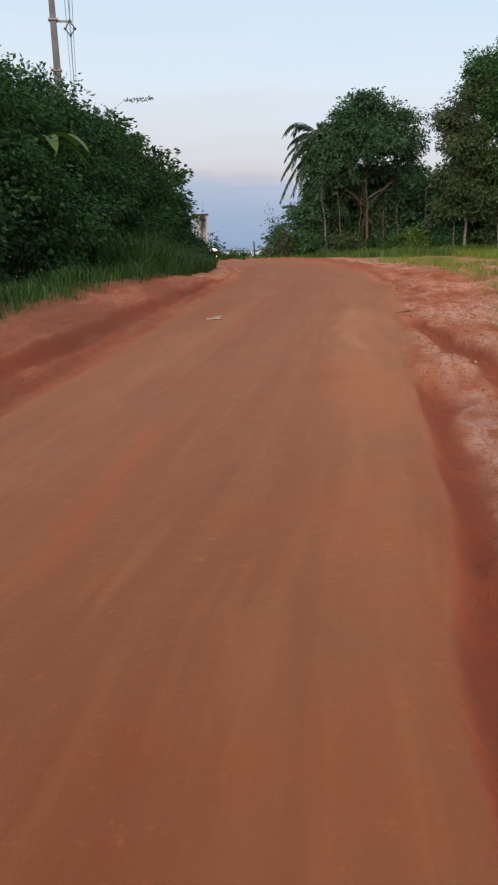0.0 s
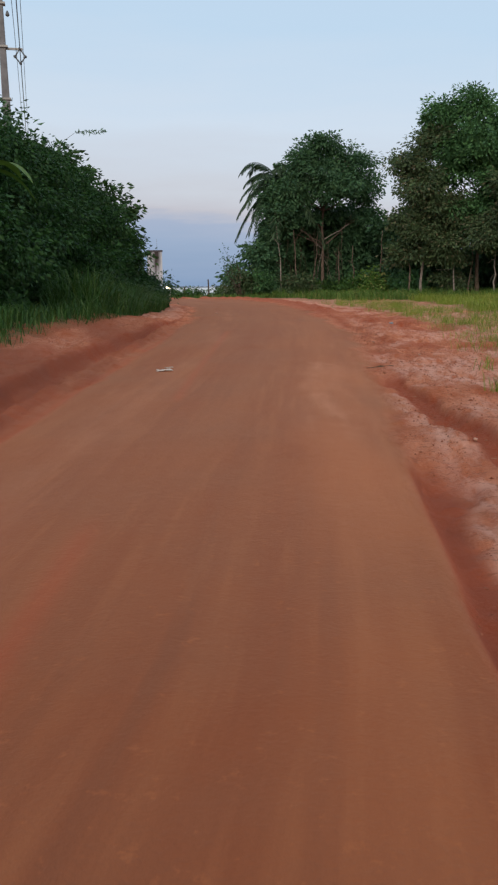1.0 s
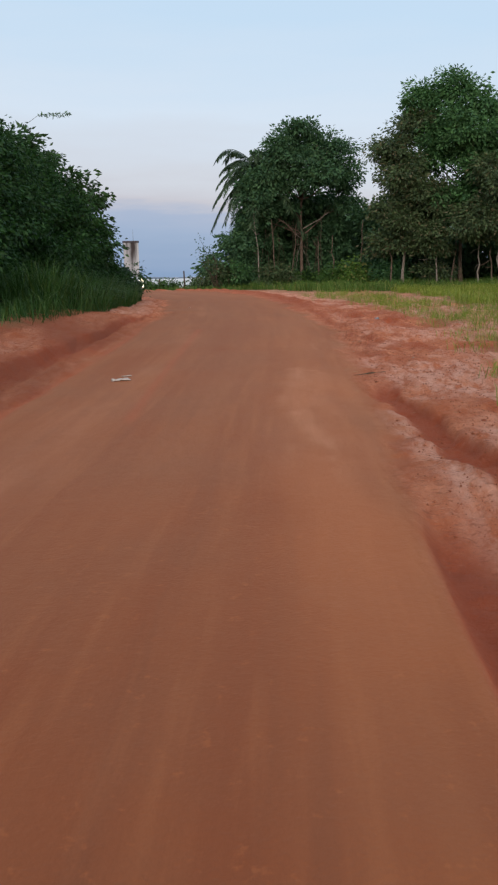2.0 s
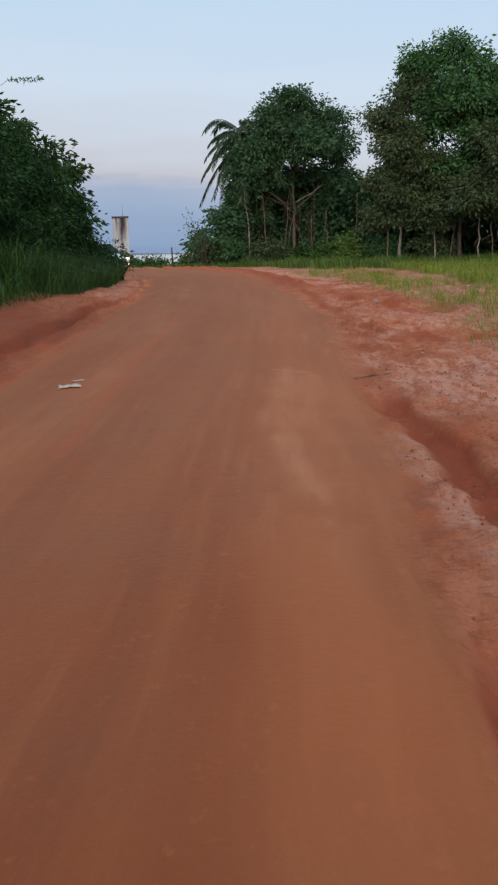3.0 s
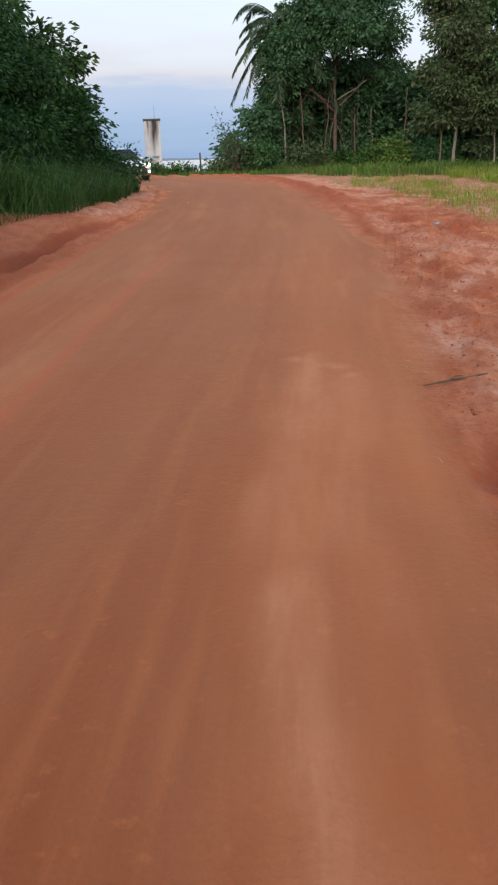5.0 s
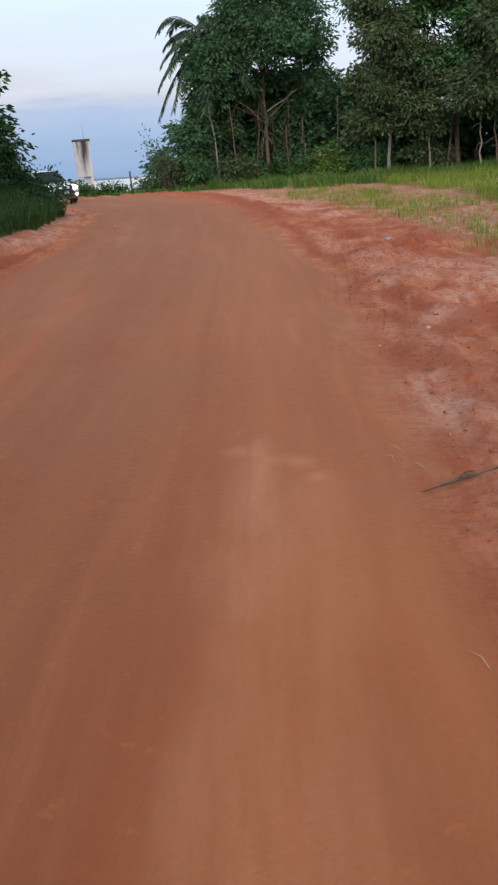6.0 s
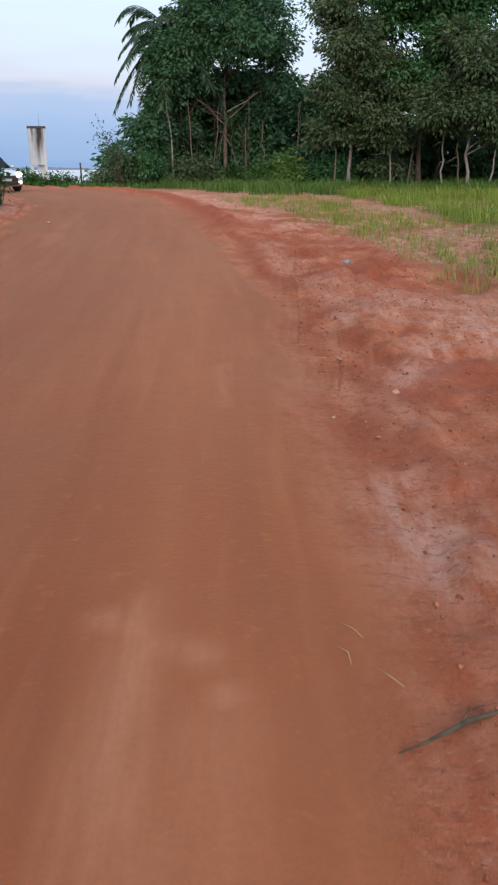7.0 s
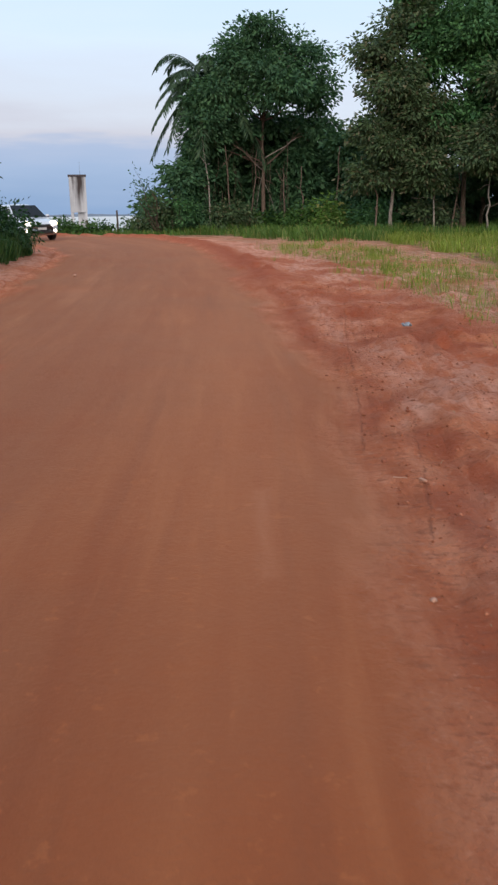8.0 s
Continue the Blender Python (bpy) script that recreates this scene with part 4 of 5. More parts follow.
def build_grass():
    rng = np.random.default_rng(9)
    patch = lambda x, y, sc, sd: fbm(x, y, sc, 3, sd)
    # field to the right
    r = scatter(lambda x, y, w, s, d, g: (s > 0) & (g.random(len(x)) < sstep(w["green"], 0.42, 1.0) ** 3 * (0.08 + 0.92 * sstep(patch(x, y, 1.3, 51), 0.40, 0.58))), 260000, rng, 5.4, 26, 14, 50)
    grass_stuff("field_grass", "bright green knee-high grass on the open verge", r, 0.38, 1.1, 0.010, M_GRASS, 1)
    r = scatter(lambda x, y, w, s, d, g: (s > 0) & (d > 3.6 + 1.4 * (patch(x, y, 2.2, 57) - 0.5)) & (g.random(len(x)) < 0.15 + 0.85 * sstep(patch(x, y, 1.1, 58), 0.36, 0.55)), 60000, rng, 2.5, 26, 43, 60)
    grass_stuff("wood_edge_grass", "green grass and weeds along the wood's edge", r, 0.52, 0.8, 0.018, M_EDGE, 2)
    # sparse tufts on the sand
    c = scatter(lambda x, y, w, s, d, g: (s > 0) & (d > 1.0) & (g.random(len(x)) < 0.05 + 0.95 * sstep(d, 1.4, 2.6)), 620, rng, 3.2, 8.4, 8, 40)
    roots = np.concatenate([p + w_ * np.stack([rng.normal(0, 0.13, k_), rng.normal(0, 0.13, k_), np.zeros(k_)], 1) for p, w_, k_ in zip(c, rng.uniform(0.4, 1.9, len(c)), rng.integers(8, 60, len(c)))])
    grass_stuff("grass_tufts", "sparse green grass tufts on pale sand", roots, 0.24, 0.95, 0.007, M_GRASS, 3)
    # tall grass in front of the thicket
    r = scatter(lambda x, y, w, s, d, g: (s < 0) & (d > 1.55) & (d < 3.3) & (g.random(len(x)) < 0.9 * sstep(y, 19, 26)), 42000, rng, -8, 0, 12, 40)
    grass_stuff("tall_grass", "tall uncut green grass in front of the thicket", r, 0.8, 1.3, 0.014, M_TALL, 4)
    r = scatter(lambda x, y, w, s, d, g: (s < 0) & (d > 2.0) & (d < 3.2), 30000, rng, -6, 0, 22, 37.5)
    grass_stuff("tall_grass", "head-high green grass leaning out of the thicket", r, 1.2, 1.3, 0.014, M_TALL, 5)
    r = scatter(lambda x, y, w, s, d, g: (s < 0) & (g.random(len(x)) < sstep(d - 1.15 - 0.9 * patch(x, y, 1.2, 61), 0.0, 0.8)) & (d < 3.4 - 0.04 * (y - 10)), 60000, rng, -8, 0, 7, 38)
    grass_stuff("bank_grass", "short grass at the foot of the thicket", r, 0.42, 1.0, 0.015, M_TALL, 6)
    r = scatter(lambda x, y, w, s, d, g: (s < 0) & (x < -1.45 - 0.3 * fbm(x, y, 0.8, 2, 63)) & (g.random(len(x)) < 0.9), 12000, rng, -4.2, -1.2, 31, 39.5)
    grass_stuff("bank_grass", "green grass spilling over the bank at the bend", r, 0.6, 0.9, 0.016, M_TALL, 8)
    # weeds on the far side of the bend
    r = scatter(lambda x, y, w, s, d, g: (s > 0) & (d > 0.95), 30000, rng, -26, 6.5, 54, 74)
    grass_stuff("bend_weeds", "low green weeds on the outer edge of the bend", r, 0.30, 0.6, 0.03, M_EDGE, 7, "weeds")


build_grass()


def build_small_shrubs():
    rng = np.random.default_rng(15)
    k = 0
    for x_, y_, h_, mat in ((2.6, 57.6, 1.9, M_LEAF_OLIVE), (3.6, 57.2, 1.6, M_LEAF_MID), (4.4, 57.4, 2.2, M_LEAF_DARK), (6.4, 57.0, 1.5, M_LEAF_OLIVE), (9.6, 55.8, 1.1, M_WEED), (10.6, 54.6, 1.5, M_EDGE), (11.4, 53.8, 0.9, M_EDGE),
                           (12.8, 51.8, 1.4, M_LEAF_MID), (8.8, 57.8, 0.8, M_WEED), (14.6, 50.6, 1.3, M_LEAF_OLIVE), (-2.4, 61.0, 0.8, M_WEED), (-0.6, 60.2, 0.5, M_WEED), (1.4, 59.4, 0.5, M_WEED), (-5.2, 62.2, 0.7, M_WEED)):
        z0 = ground_z(x_, y_)
        lobes = [(x_ + rng.normal(0, 0.5), y_ + rng.normal(0, 0.4), z0 + h_ * f_, 0.36 * h_ + 0.15, 0.8) for f_ in (0.3, 0.5, 0.75)]
        make_shrub("leafy green bush on the edge of the wood" if x_ > 2 else "low green weed bush by the bend", (x_, y_), lobes, mat, 200 + k, 70, 24, 0.2, name="bush", stems=3)
        k += 1
    # undergrowth closes the wood near the ground
    rng = np.random.default_rng(18)
    for i in range(18):
        x_, y_ = 3.4 + 1.7 * i + rng.normal(0, 0.3), 61.6 - 0.5 * i + rng.normal(0, 0.4)
        z0 = ground_z(x_, y_)
        lobes = [(x_ + rng.normal(0, 0.9), y_ + rng.normal(0, 0.4), z0 + f_, 0.95, 0.85) for f_ in (0.35, 0.6, 1.0, 1.4, 1.8, 0.5)]
        make_shrub("dark bush in the shade deep in the wood", (x_, y_), lobes, M_LEAF_DARK, 260 + i, 130, 24, 0.3, name="bush", stems=3, group="undergrowth of the wood")
    # sparse bare-twigged bush that sticks out over the bend
    t = thing("shrub", "sparse shrub with thin twigs and few dark leaves", "shrub", (2.6, 56.6, ground_z(2.6, 56.6)))
    for i in range(9):
        e = np.array([rng.uniform(-1.6, 0.4), rng.normal(0, 0.5), rng.uniform(1.6, 3.4)])
        pts = wander((0, 0, 0), e, 6, 0.1, rng)
        part("stem", mesh_from("stem", *tube(pts, np.linspace(0.03, 0.006, 6), 5), M_BARK_DARK), t)
        b = np.array(pts[3:]).repeat(9, 0) + rng.normal(0, 0.16, (27, 3))
        v, q = leaf_arrays(b, rng.normal(0, 0.6, (27, 3)), rng.uniform(0.12, 0.24, 27), rng.uniform(0.06, 0.1, 27), rng)
        part("foliage", quick_mesh("foliage", v, q, M_LEAF_DARK), t)


build_small_shrubs()

# ---------------------------------------------------------------- water tower


def build_tower():
    k = Mat("stained_concrete", 0.9, 0, 0.2)
    base = k.mix(k.noise(0.8, 5), (0.36, 0.37, 0.40), (0.50, 0.50, 0.53))
    runs = k.noise(1.0, 5, 0.6, stretch=(1.8, 1.8, 0.16))
    fade = k.n.new("ShaderNodeSeparateXYZ")
    k.l.new(k.pos, fade.inputs[0])
    centre = k.math("SUBTRACT", 1.0, k.math("MULTIPLY", k.math("ABSOLUTE", k.math("SUBTRACT", fade.outputs[0], 0.1)), 1.1))
    up = k.span(fade.outputs[2], 6.5, 13.0, 0.0, 1.0)
    mold = k.math("MULTIPLY", k.math("ADD", k.math("MULTIPLY", k.span(runs, 0.42, 0.60), 0.75), k.math("MULTIPLY", k.math("MAXIMUM", centre, 0.0), 0.8)), up)
    k.colour(k.mix(mold, base, (0.045, 0.035, 0.035)))
    dark = plain("mouldy_rim", (0.06, 0.05, 0.055), 0.95)
    t = thing("water_tower", "square weathered concrete water tower with black mould streaks", "water tower", (-8.1, 146, -6.0), turn=4)
    bm = bmesh.new()
    box(bm, -1.25, 1.25, -1.25, 1.25, 7.9, 13.1, 0.05)
    part("tank", bm_mesh("tank", bm, k.m), t)
    bm = bmesh.new()
    box(bm, -1.36, 1.36, -1.36, 1.36, 13.103, 13.38, 0.03)
    part("rim", bm_mesh("rim", bm, dark), t, "black mouldy concrete rim")
    for x_ in (-1.0, 1.0):
        for y_ in (-1.0, 1.0):
            bm = bmesh.new()
            box(bm, x_ - 0.22, x_ + 0.22, y_ - 0.22, y_ + 0.22, -1, 7.897, 0.02)
            part("leg", bm_mesh("leg", bm, k.m), t)
    for z_ in (2.2, 5.2):
        bm = bmesh.new()
        box(bm, -0.777, 0.777, -1.15, -0.9, z_, z_ + 0.35)
        part("beam", bm_mesh("beam", bm, k.m), t)
    bm = bmesh.new()
    box(bm, -0.2, 0.9, -0.7, 0.7, 0, 7.897, 0.02)
    part("stair_shaft", bm_mesh("stair_shaft", bm, k.m), t)
    part("antenna", mesh_from("antenna", *tube([(0.45, 0, 13.36), (0.45, 0, 15.3)], [0.03, 0.02], 6), M_STEEL), t)


build_tower()

# ---------------------------------------------------------------- utility pole and its cables


def build_pole():
    x_, y_ = -7.3, 35.0
    z0 = ground_z(x_, y_)
    t = thing("utility_pole", "grey tapered concrete utility pole above the thicket", "utility pole", (x_, y_, z0 - 0.3), turn=10)
    bm = bmesh.new()
    r = bmesh.ops.create_cube(bm, size=1)
    bmesh.ops.scale(bm, vec=(0.40, 0.30, 12.0), verts=r["verts"])
    bmesh.ops.translate(bm, vec=(0, 0, 6), verts=r["verts"])
    for v in bm.verts:
        if v.co.z > 6:
            v.co.x *= 0.52
            v.co.y *= 0.6
    bmesh.ops.bevel(bm, geom=list(bm.edges), offset=0.02, segments=2, affect="EDGES")
    part("shaft", bm_mesh("shaft", bm, M_CONCRETE), t)
    for z_ in (8.05, 9.9, 11.4):
        bm = bmesh.new()
        box(bm, -0.19, 0.19, -0.16, 0.16, z_, z_ + 0.07)
        part("band", bm_mesh("band", bm, M_STEEL), t, "steel clamp band")
    bm = bmesh.new()
    box(bm, 0.1, 0.72, -0.03, 0.03, 9.84, 9.92, 0.01)
    part("bracket", bm_mesh("bracket", bm, M_STEEL), t, "short steel bracket")
    part("pin_insulator", mesh_from("pin_insulator", *tube([(0.25, 0, 11.0), (0.25, 0, 11.05), (0.25, 0, 11.12), (0.25, 0, 11.2)], [0.03, 0.08, 0.06, 0.03], 10), M_WIRE), t)
    return t


def build_cables():
    d = Vector((-math.sin(radians(11)), math.cos(radians(11)), 0))
    sd = Vector((d.y, -d.x, 0))
    post = Vector((-7.3, 35.0, 0)) + sd * 0.62
    zt = 10.0
    for o, h in ((0.0, 0.0), (-0.12, -0.2), (0.12, -0.2), (0.02, -0.4)):
        pts = []
        for u in np.linspace(-46, 40, 44):
            # two spans that meet at the pole
            span_ = -46 if u < 0 else 40
            w = u / span_
            sag = 4 * 0.55 * w * (1 - w)
            p = post + d * u + sd * o + Vector((0, 0, zt + h - sag))
            pts.append(p)
        t = tagged(new("power_cable", mesh_from("power_cable", *tube(pts, [0.009] * len(pts), 5), M_WIRE)), "thin overhead power cable strung along the road", "cable", "overhead power cables")
    t = thing("cable_spacer", "small dark diamond spacer clipped to the overhead cables", "cable spacer", tuple(post + d * -1.2 + Vector((0, 0, zt - 0.24))))
    ring = [(0, 0, 0.26), (0.19, 0, 0), (0, 0, -0.24), (-0.19, 0, 0), (0, 0, 0.26)]
    part("frame", mesh_from("frame", *join(*[tube([a, b], [0.025, 0.025], 6) for a, b in zip(ring[:-1], ring[1:])]), M_WIRE), t)
    for p in ring[:4]:
        part("clip", mesh_from("clip", *tube([(p[0], -0.06, p[2]), (p[0], 0.06, p[2])], [0.045, 0.045], 8), M_WIRE), t)


build_pole()
build_cables()

# ---------------------------------------------------------------- car


def build_car(x_, y_, turn):
    paint = Mat("white_car_paint", 0.28, 0, 0.5)
    paint.colour(paint.mix(paint.noise(3, 3), (0.56, 0.60, 0.67), (0.64, 0.68, 0.75)))
    paint.b.inputs["Coat Weight"].default_value = 0.6
    glass = plain("dark_car_glass", (0.010, 0.012, 0.016), 0.3, 0, 0.05)
    glass.node_tree.nodes["Principled BSDF"].inputs["Specular IOR Level"].default_value = 0.12
    black = plain("black_plastic", (0.02, 0.02, 0.022), 0.6)
    rubber = plain("tyre_rubber", (0.02, 0.02, 0.02), 0.9)
    alloy = plain("alloy_rim", (0.55, 0.55, 0.56), 0.35, 0.9)
    lamp = Mat("lit_headlamp", 0.2).glow((1.0, 0.82, 0.55), 9.0).m
    plate = plain("plate_grey", (0.45, 0.46, 0.48), 0.5)
    z0 = ground_z(x_, y_)
    t = thing("car", "small white hatchback car with its headlights on", "car", (x_, y_, z0 + 0.012), turn=turn)

    # body: cross sections along its length; front is towards -y
    def loft(name, rows, mat, n=16, power=3.2):
        vs, fs = [], []
        for (yy, hw, zb, zt_) in rows:
            for j in range(n):
                a = 2 * math.pi * j / n
                c, s_ = math.cos(a), math.sin(a)
                px = hw * math.copysign(abs(c) ** (2 / power), c)
                pz = (zb + zt_) / 2 + (zt_ - zb) / 2 * math.copysign(abs(s_) ** (2 / power), s_)
                vs.append((px, yy, pz))
        for i in range(len(rows) - 1):
            for j in range(n):
                k_ = (j + 1) % n
                fs.append((i * n + j, i * n + k_, (i + 1) * n + k_, (i + 1) * n + j))
        fs.append(tuple(range(n)))
        fs.append(tuple(range((len(rows) - 1) * n, len(rows) * n))[::-1])
        return part(name, mesh_from(name, vs, fs, mat), t)
    loft("body", [(-2.05, 0.50, 0.30, 0.62), (-2.0, 0.70, 0.24, 0.70), (-1.85, 0.80, 0.21, 0.79), (-1.5, 0.85, 0.2, 0.88), (-0.9, 0.86, 0.2, 0.95), (0.0, 0.86, 0.2, 0.97), (1.0, 0.86, 0.2, 0.99), (1.6, 0.84, 0.22, 0.99), (1.9, 0.78, 0.26, 0.96), (2.0, 0.66, 0.34, 0.9)], paint.m, 24, 4.2)
    loft("cabin", [(-1.02, 0.74, 0.85, 0.95), (-0.65, 0.70, 0.85, 1.19), (-0.22, 0.655, 0.85, 1.43), (0.3, 0.64, 0.85, 1.495), (0.9, 0.64, 0.85, 1.475), (1.45, 0.66, 0.85, 1.36), (1.85, 0.70, 0.85, 1.0)], paint.m, 24, 5.0)

    def panel(name, pts, mat, label="", thick=0.012):
        """A thin slab through four or more corners."""
        p = [Vector(q) for q in pts]
        nrm = (p[1] - p[0]).cross(p[-1] - p[0]).normalized() * thick
        vs = [q for q in p] + [q + nrm for q in p]
        n = len(p)
        fs = [tuple(range(n))[::-1], tuple(range(n, 2 * n))] + [(i, (i + 1) % n, (i + 1) % n + n, i + n) for i in range(n)]
        return part(name, mesh_from(name, vs, fs, mat, False), t, label)
    panel("windscreen", [(-0.70, -1.0, 0.965), (0.70, -1.0, 0.965), (0.565, -0.26, 1.435), (-0.565, -0.26, 1.435)], glass, "dark tinted windscreen")
    for sg in (-1, 1):
        w = [(sg * 0.765, -0.75, 0.98), (sg * 0.765, 0.30, 0.99), (sg * 0.675, 0.30, 1.40), (sg * 0.68, -0.2, 1.36)]
        panel("side_window", w if sg > 0 else w[::-1], glass, "dark side window")
        w = [(sg * 0.765, 0.37, 0.99), (sg * 0.76, 1.45, 1.03), (sg * 0.69, 1.15, 1.36), (sg * 0.675, 0.37, 1.40)]
        panel("side_window", w if sg > 0 else w[::-1], glass, "dark side window")
        bm = bmesh.new()
        bmesh.ops.create_uvsphere(bm, u_segments=14, v_segments=8, radius=1)
        bmesh.ops.scale(bm, vec=(0.16, 0.17, 0.095), verts=bm.verts)
        bmesh.ops.translate(bm, vec=(sg * 0.60, -1.87, 0.70), verts=bm.verts)
        part("headlight", bm_mesh("headlight", bm, lamp, True), t, "lit warm headlight")
        bm = bmesh.new()
        bmesh.ops.create_uvsphere(bm, u_segments=12, v_segments=8, radius=1)
        bmesh.ops.scale(bm, vec=(0.085, 0.05, 0.075), verts=bm.verts)
        bmesh.ops.translate(bm, vec=(sg * 0.60, -1.99, 0.40), verts=bm.verts)
        part("fog_lamp", bm_mesh("fog_lamp", bm, lamp, True), t, "lit fog lamp")
        bm = bmesh.new()
        box(bm, sg * 0.88 - 0.09, sg * 0.88 + 0.09, -0.82, -0.70, 0.95, 1.07, 0.03)
        part("mirror", bm_mesh("mirror", bm, paint.m, True), t)
    bm = bmesh.new()
    box(bm, -0.42, 0.42, -2.06, -1.96, 0.56, 0.66, 0.02)
    part("grille", bm_mesh("grille", bm, black), t, "black grille")
    bm = bmesh.new()
    box(bm, -0.48, 0.48, -2.075, -1.95, 0.30, 0.42, 0.02)
    part("air_intake", bm_mesh("air_intake", bm, black), t, "black lower air intake")
    bm = bmesh.new()
    box(bm, -0.2, 0.2, -2.095, -2.07, 0.44, 0.54, 0.005)
    part("number_plate", bm_mesh("number_plate", bm, plate), t, "plain grey plate")
    for sg in (-1, 1):
        for yy in (-1.28, 1.28):
            wv, wf = tube([(sg * 0.66, yy, 0.30), (sg * 0.69, yy, 0.30), (sg * 0.85, yy, 0.30), (sg * 0.88, yy, 0.30)], [0.26, 0.30, 0.30, 0.26], 24)
            whl = part("wheel", mesh_from("wheel", wv, wf, rubber, False), t)
            part("rim", mesh_from("rim", *tube([(sg * 0.87, yy, 0.30), (sg * 0.892, yy, 0.30)], [0.19, 0.17], 20), alloy, False), whl, "grey alloy rim")


build_car(-3.5, 50.6, 31)

# ---------------------------------------------------------------- posts and litter


def build_posts():
    for x_, y_, h_ in ((0.35, 58.6, 1.35), (-1.3, 59.6, 0.9), (3.2, 57.0, 0.8)):
        t = thing("fence_post", "weathered dark wooden post among weeds", "post", (x_, y_, ground_z(x_, y_) - 0.05), "posts by the bend")
        part("post", mesh_from("post", *tube([(0, 0, 0), (0.02, 0, h_ * 0.5), (0.0, 0, h_)], [0.055, 0.05, 0.045], 7), M_BARK_DARK), t)


def crumpled(w, d_, h, seed, n=9):
    rng = np.random.default_rng(seed)
    vs, fs = [], []
    for layer in (0, 1):
        r2 = np.random.default_rng(seed)
        for i in range(n):
            for j in range(n):
                u, v = i / (n - 1) - 0.5, j / (n - 1) - 0.5
                ed = 1 + 0.08 * r2.normal() * (abs(u) > 0.4 or abs(v) > 0.4)
                vs.append((u * w * ed, v * d_ * ed, abs(r2.normal(0, h)) + 0.006 - 0.004 * layer))
    m = n * n
    for i in range(n - 1):
        for j in range(n - 1):
            a = i * n + j
            fs.append((a, a + n, a + n + 1, a + 1))
            fs.append((m + a, m + a + 1, m + a + n + 1, m + a + n))
    rim = [i * n for i in range(n)] + [(n - 1) * n + j for j in range(1, n)] + [i * n + n - 1 for i in range(n - 2, -1, -1)] + [j for j in range(n - 2, 0, -1)]
    for a, b in zip(rim, rim[1:] + rim[:1]):
        fs.append((a, a + m, b + m, b))
    return vs, fs


def stone(size, seed):
    bm = bmesh.new()
    bmesh.ops.create_icosphere(bm, subdivisions=2, radius=1)
    rng = np.random.default_rng(seed)
    o = rng.uniform(0, 50, 3)
    for v in bm.verts:
        k = 0.75 + 0.5 * noise.noise(v.co * 1.3 + Vector(o))
        v.co = Vector((v.co.x * size * k, v.co.y * size * k * 0.8, v.co.z * size * k * 0.6))
    return bm


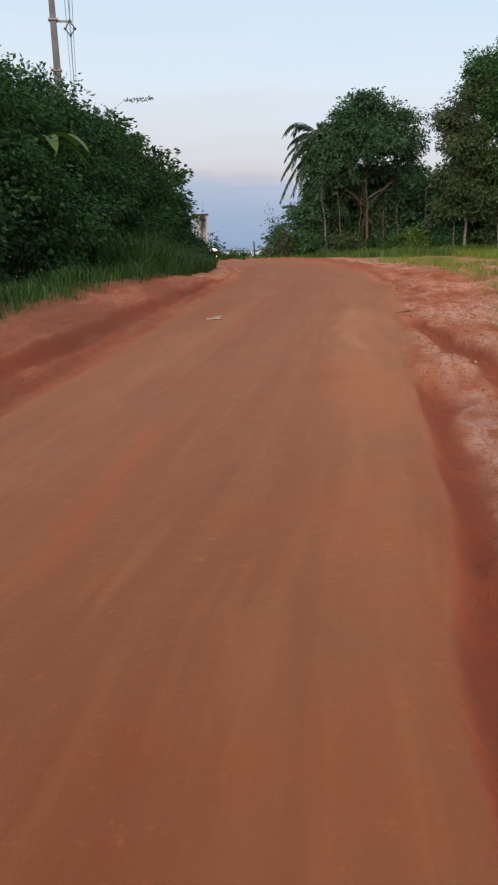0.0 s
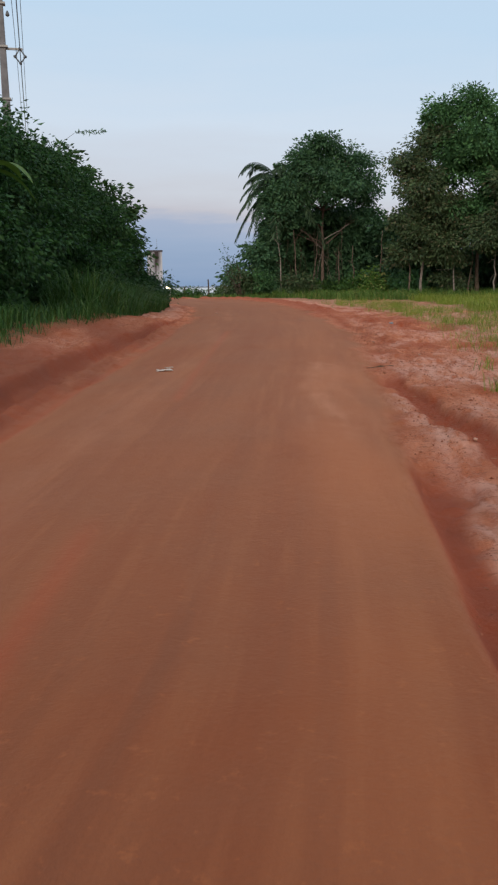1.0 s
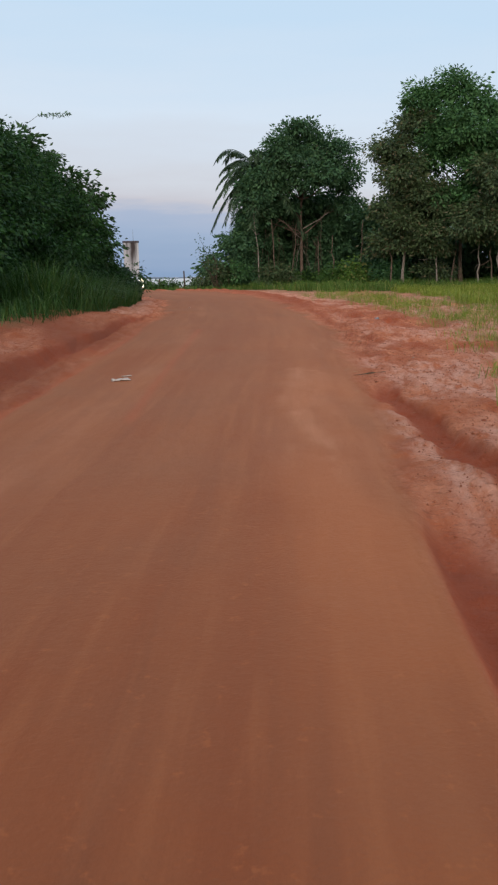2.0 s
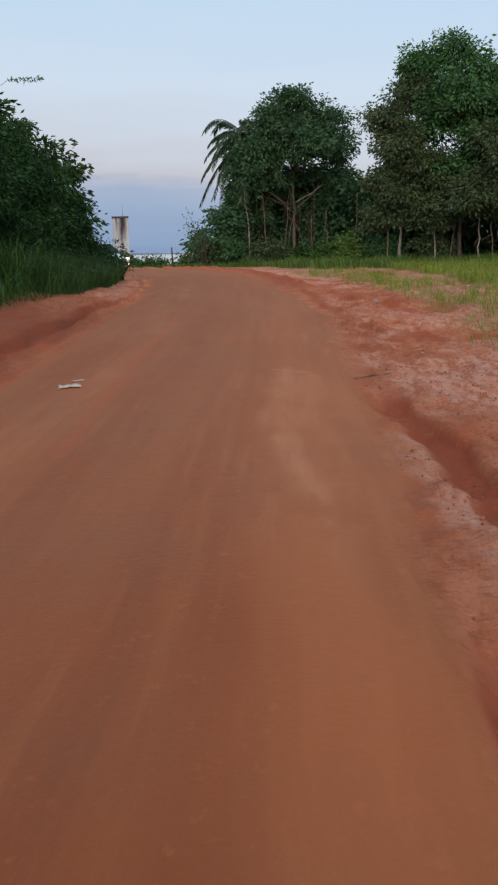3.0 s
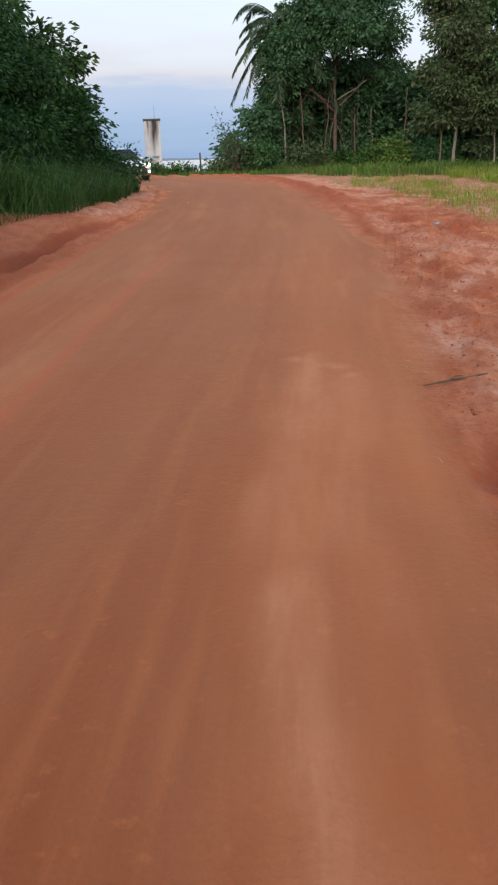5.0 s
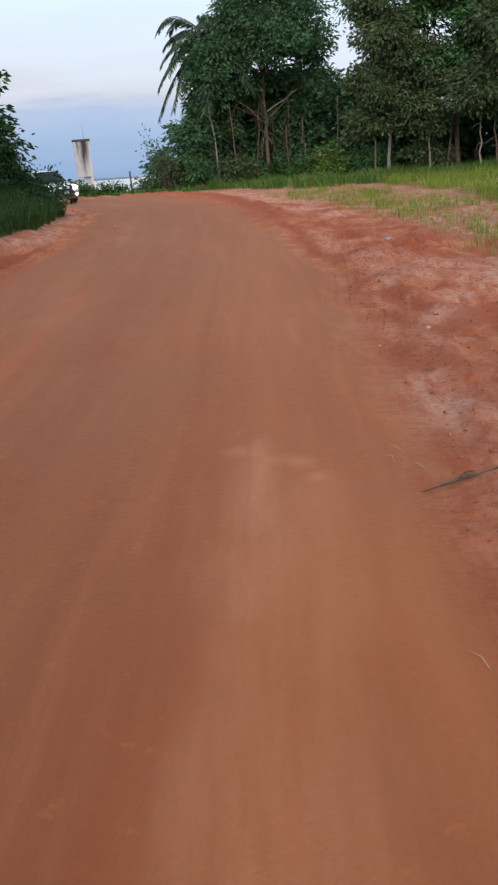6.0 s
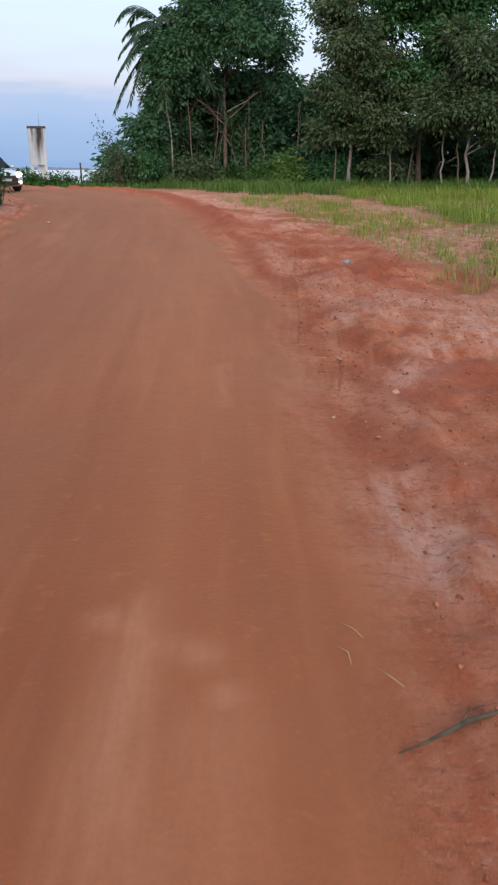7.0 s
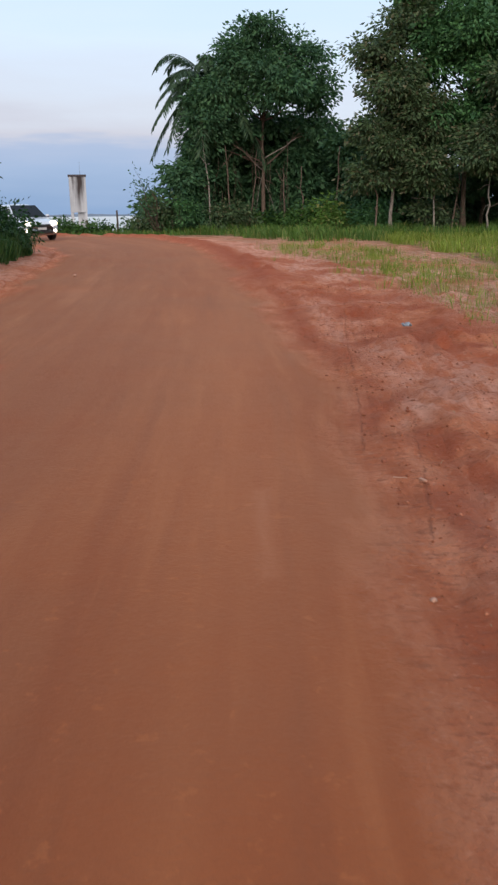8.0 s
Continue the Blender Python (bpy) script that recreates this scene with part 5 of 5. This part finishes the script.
def build_litter():
    def lay(name, label, cat, me, x_, y_, lift=0.0, turn=0.0, group=""):
        ob = new(name, me)
        ob.matrix_world = pose(x_, y_, ground_z(x_, y_) + lift, 0, 0, turn)
        return tagged(ob, label, cat, group)
    lay("paper_scrap", "crumpled white paper scrap lying on the road", "litter", mesh_from("paper_scrap", *crumpled(0.22, 0.15, 0.010, 4), M_PAPER), -0.6, 13.06, 0, 12, "litter")
    lay("paper_scrap", "small thin white paper strip lying on the road", "litter", mesh_from("paper_scrap", *crumpled(0.13, 0.03, 0.006, 6), M_PAPER), -0.55, 13.38, 0, 35, "litter")
    lay("plastic_scrap", "crumpled pale blue plastic scrap on red clay", "litter", mesh_from("plastic_scrap", *crumpled(0.10, 0.07, 0.02, 8), plain("pale_plastic", (0.30, 0.36, 0.42), 0.45)), 4.5, 21.35, 0.02, 30, "litter")
    lay("rubbish_bag", "white rubbish bag at the edge of the bushes", "rubbish bag", bm_mesh("rubbish_bag", stone(0.28, 3), M_PAPER, True), 3.1, 59.3, 0.14)
    lay("rubbish_bag", "white rubbish bag at the edge of the bushes", "rubbish bag", bm_mesh("rubbish_bag", stone(0.2, 5), M_PAPER, True), 2.6, 59.6, 0.1)
    # fallen stick across the edge
    z0 = ground_z(2.4, 12.95)
    rng = np.random.default_rng(2)
    st = thing("fallen_stick", "dark greenish fallen stick on the edge of the road", "stick", (2.22, 12.89, z0))
    part("stick", mesh_from("stick", *tube([(0, 0, 0.008), (0.07, 0.02, 0.012), (0.15, 0.05, 0.016), (0.22, 0.075, 0.02), (0.29, 0.09, 0.02), (0.36, 0.12, 0.022), (0.43, 0.15, 0.024)], [0.002, 0.004, 0.006, 0.007, 0.006, 0.006, 0.003], 7), M_STICK), st)
    part("twig", mesh_from("twig", *tube([(0.17, 0.055, 0.018), (0.22, 0.1, 0.03), (0.27, 0.12, 0.025)], [0.004, 0.003, 0.002], 5), M_STICK), st)
    # broken bit of wood
    bm = bmesh.new()
    box(bm, -0.011, 0.011, -0.024, 0.024, 0, 0.012, 0.003)
    lay("wood_chip", "pale broken piece of wood", "wood chip", bm_mesh("wood_chip", bm, M_PEBBLE), 3.09, 16.6, 0.0, 20)
    bm = bmesh.new()
    box(bm, -0.035, 0.035, -0.004, 0.004, 0, 0.007, 0.001)
    lay("wood_chip", "thin pale splinter of wood", "wood chip", bm_mesh("wood_chip", bm, M_PEBBLE), 3.0, 16.68, 0.0, -25)
    # straws
    spots = [(2.26, 13.42), (2.2, 13.3), (2.3, 13.18), (2.01, 11.75)]
    for i in range(18):
        y_ = 4 + 20 * rng.random()
        spots.append((float(np.interp(y_, [2, 7.4, 11.4, 18, 26], [0.9, 1.7, 2.3, 3.2, 3.9])) + abs(rng.normal(0.1, 0.5)), y_))
    for i, (x_, y_) in enumerate(spots):
        L = 0.05 if i < 4 else rng.uniform(0.02, 0.06)
        lay("straw", "dry yellow grass straw lying on the ground", "straw", mesh_from("straw", *tube([(-L, 0, 0.006), (0, rng.normal(0, 0.012), 0.012), (L, 0, 0.006)], [0.0009, 0.0016, 0.0006], 5), M_STRAW), x_, y_, 0.0, rng.uniform(60, 150), "dry straws")
    # stones and clods
    stones = [bm_mesh("stone", stone(1.0, s_), M_PEBBLE, True) for s_ in (11, 12, 13)]
    clods = [bm_mesh("clod", stone(1.0, s_), M_CLOD, True) for s_ in (14, 15, 16, 17)]
    for x_, y_, r_ in ((0.4, 29.4, 0.06), (2.75, 15.46, 0.02), (3.25, 15.9, 0.035), (3.35, 14.3, 0.03), (2.2, 8.1, 0.03)):
        ob = lay("stone", "small pale stone on red soil", "stone", stones[0], x_, y_, r_ * 0.3, rng.uniform(0, 360), "loose stones")
        ob.scale = (r_, r_, r_)
    for i in range(60):
        y_ = 3 + 23 * rng.random() ** 1.2
        edge = float(np.interp(y_, [2, 7.4, 11.4, 18, 26], [0.75, 1.55, 2.15, 3.05, 3.8]))
        right = rng.random() < 0.78
        x_ = edge + abs(rng.normal(0.5, 0.7)) if right else float(np.interp(y_, [2, 7.4, 11.4, 18, 26], [-3.2, -2.4, -1.8, -1.35, -0.8])) - abs(rng.normal(0.4, 0.5))
        r_ = min(0.028, abs(rng.lognormal(-4.4, 0.4)))
        ob = lay("clod", "crumbly red clay clod on the verge", "clod", clods[i % 4], x_, y_, r_ * 0.2, rng.uniform(0, 360), "red clay clods")
        ob.scale = (r_, r_, r_)


build_posts()
build_litter()


def build_crumbs():
    """Crumbs of dry clay strewn over the verge."""
    rng = np.random.default_rng(31)
    r_ = scatter(lambda x, y, w, s, d, g: (d > 0.02) & (d < 2.6) & (fbm(x * 1.6, y * 0.7, 0.6, 3, 81) > 0.42), 42000, rng, -4.5, 6.0, 2.0, 26)
    n = len(r_)
    rad = np.minimum(0.013, rng.lognormal(-5.15, 0.5, n))[:, None, None]
    corner = np.array([(1, 0, 0.2), (0, 1, 0.1), (-1, 0, 0.2), (0, -1, 0.1), (0.1, 0.1, 1.0), (0, 0, -0.5)], float)[None]
    a = rng.uniform(0, 6.28, n)
    turn = np.stack([np.stack([np.cos(a), -np.sin(a), 0 * a], 1), np.stack([np.sin(a), np.cos(a), 0 * a], 1), np.stack([0 * a, 0 * a, 1 + 0 * a], 1)], 1)
    v = np.einsum("nij,nkj->nki", turn, corner * rng.uniform(0.6, 1.3, (n, 6, 1))) * rad + r_[:, None] + np.array([0, 0, 0.012])
    f_ = np.array([(0, 1, 4), (1, 2, 4), (2, 3, 4), (3, 0, 4), (1, 0, 5), (2, 1, 5), (3, 2, 5), (0, 3, 5)])
    q = (np.arange(n)[:, None, None] * 6 + f_[None]).reshape(-1, 3)
    k = Mat("clay_crumb", 0.95, 0, 0.2)
    k.colour(k.mix(k.island(), (0.20, 0.055, 0.026), (0.40, 0.155, 0.090)))
    tagged(new("clay_crumbs", quick_mesh("clay_crumbs", v.reshape(-1, 3), q, k.m)), "fine crumbs of dry red and pale clay on the verge", "clay crumbs", kind="stuff")


build_crumbs()
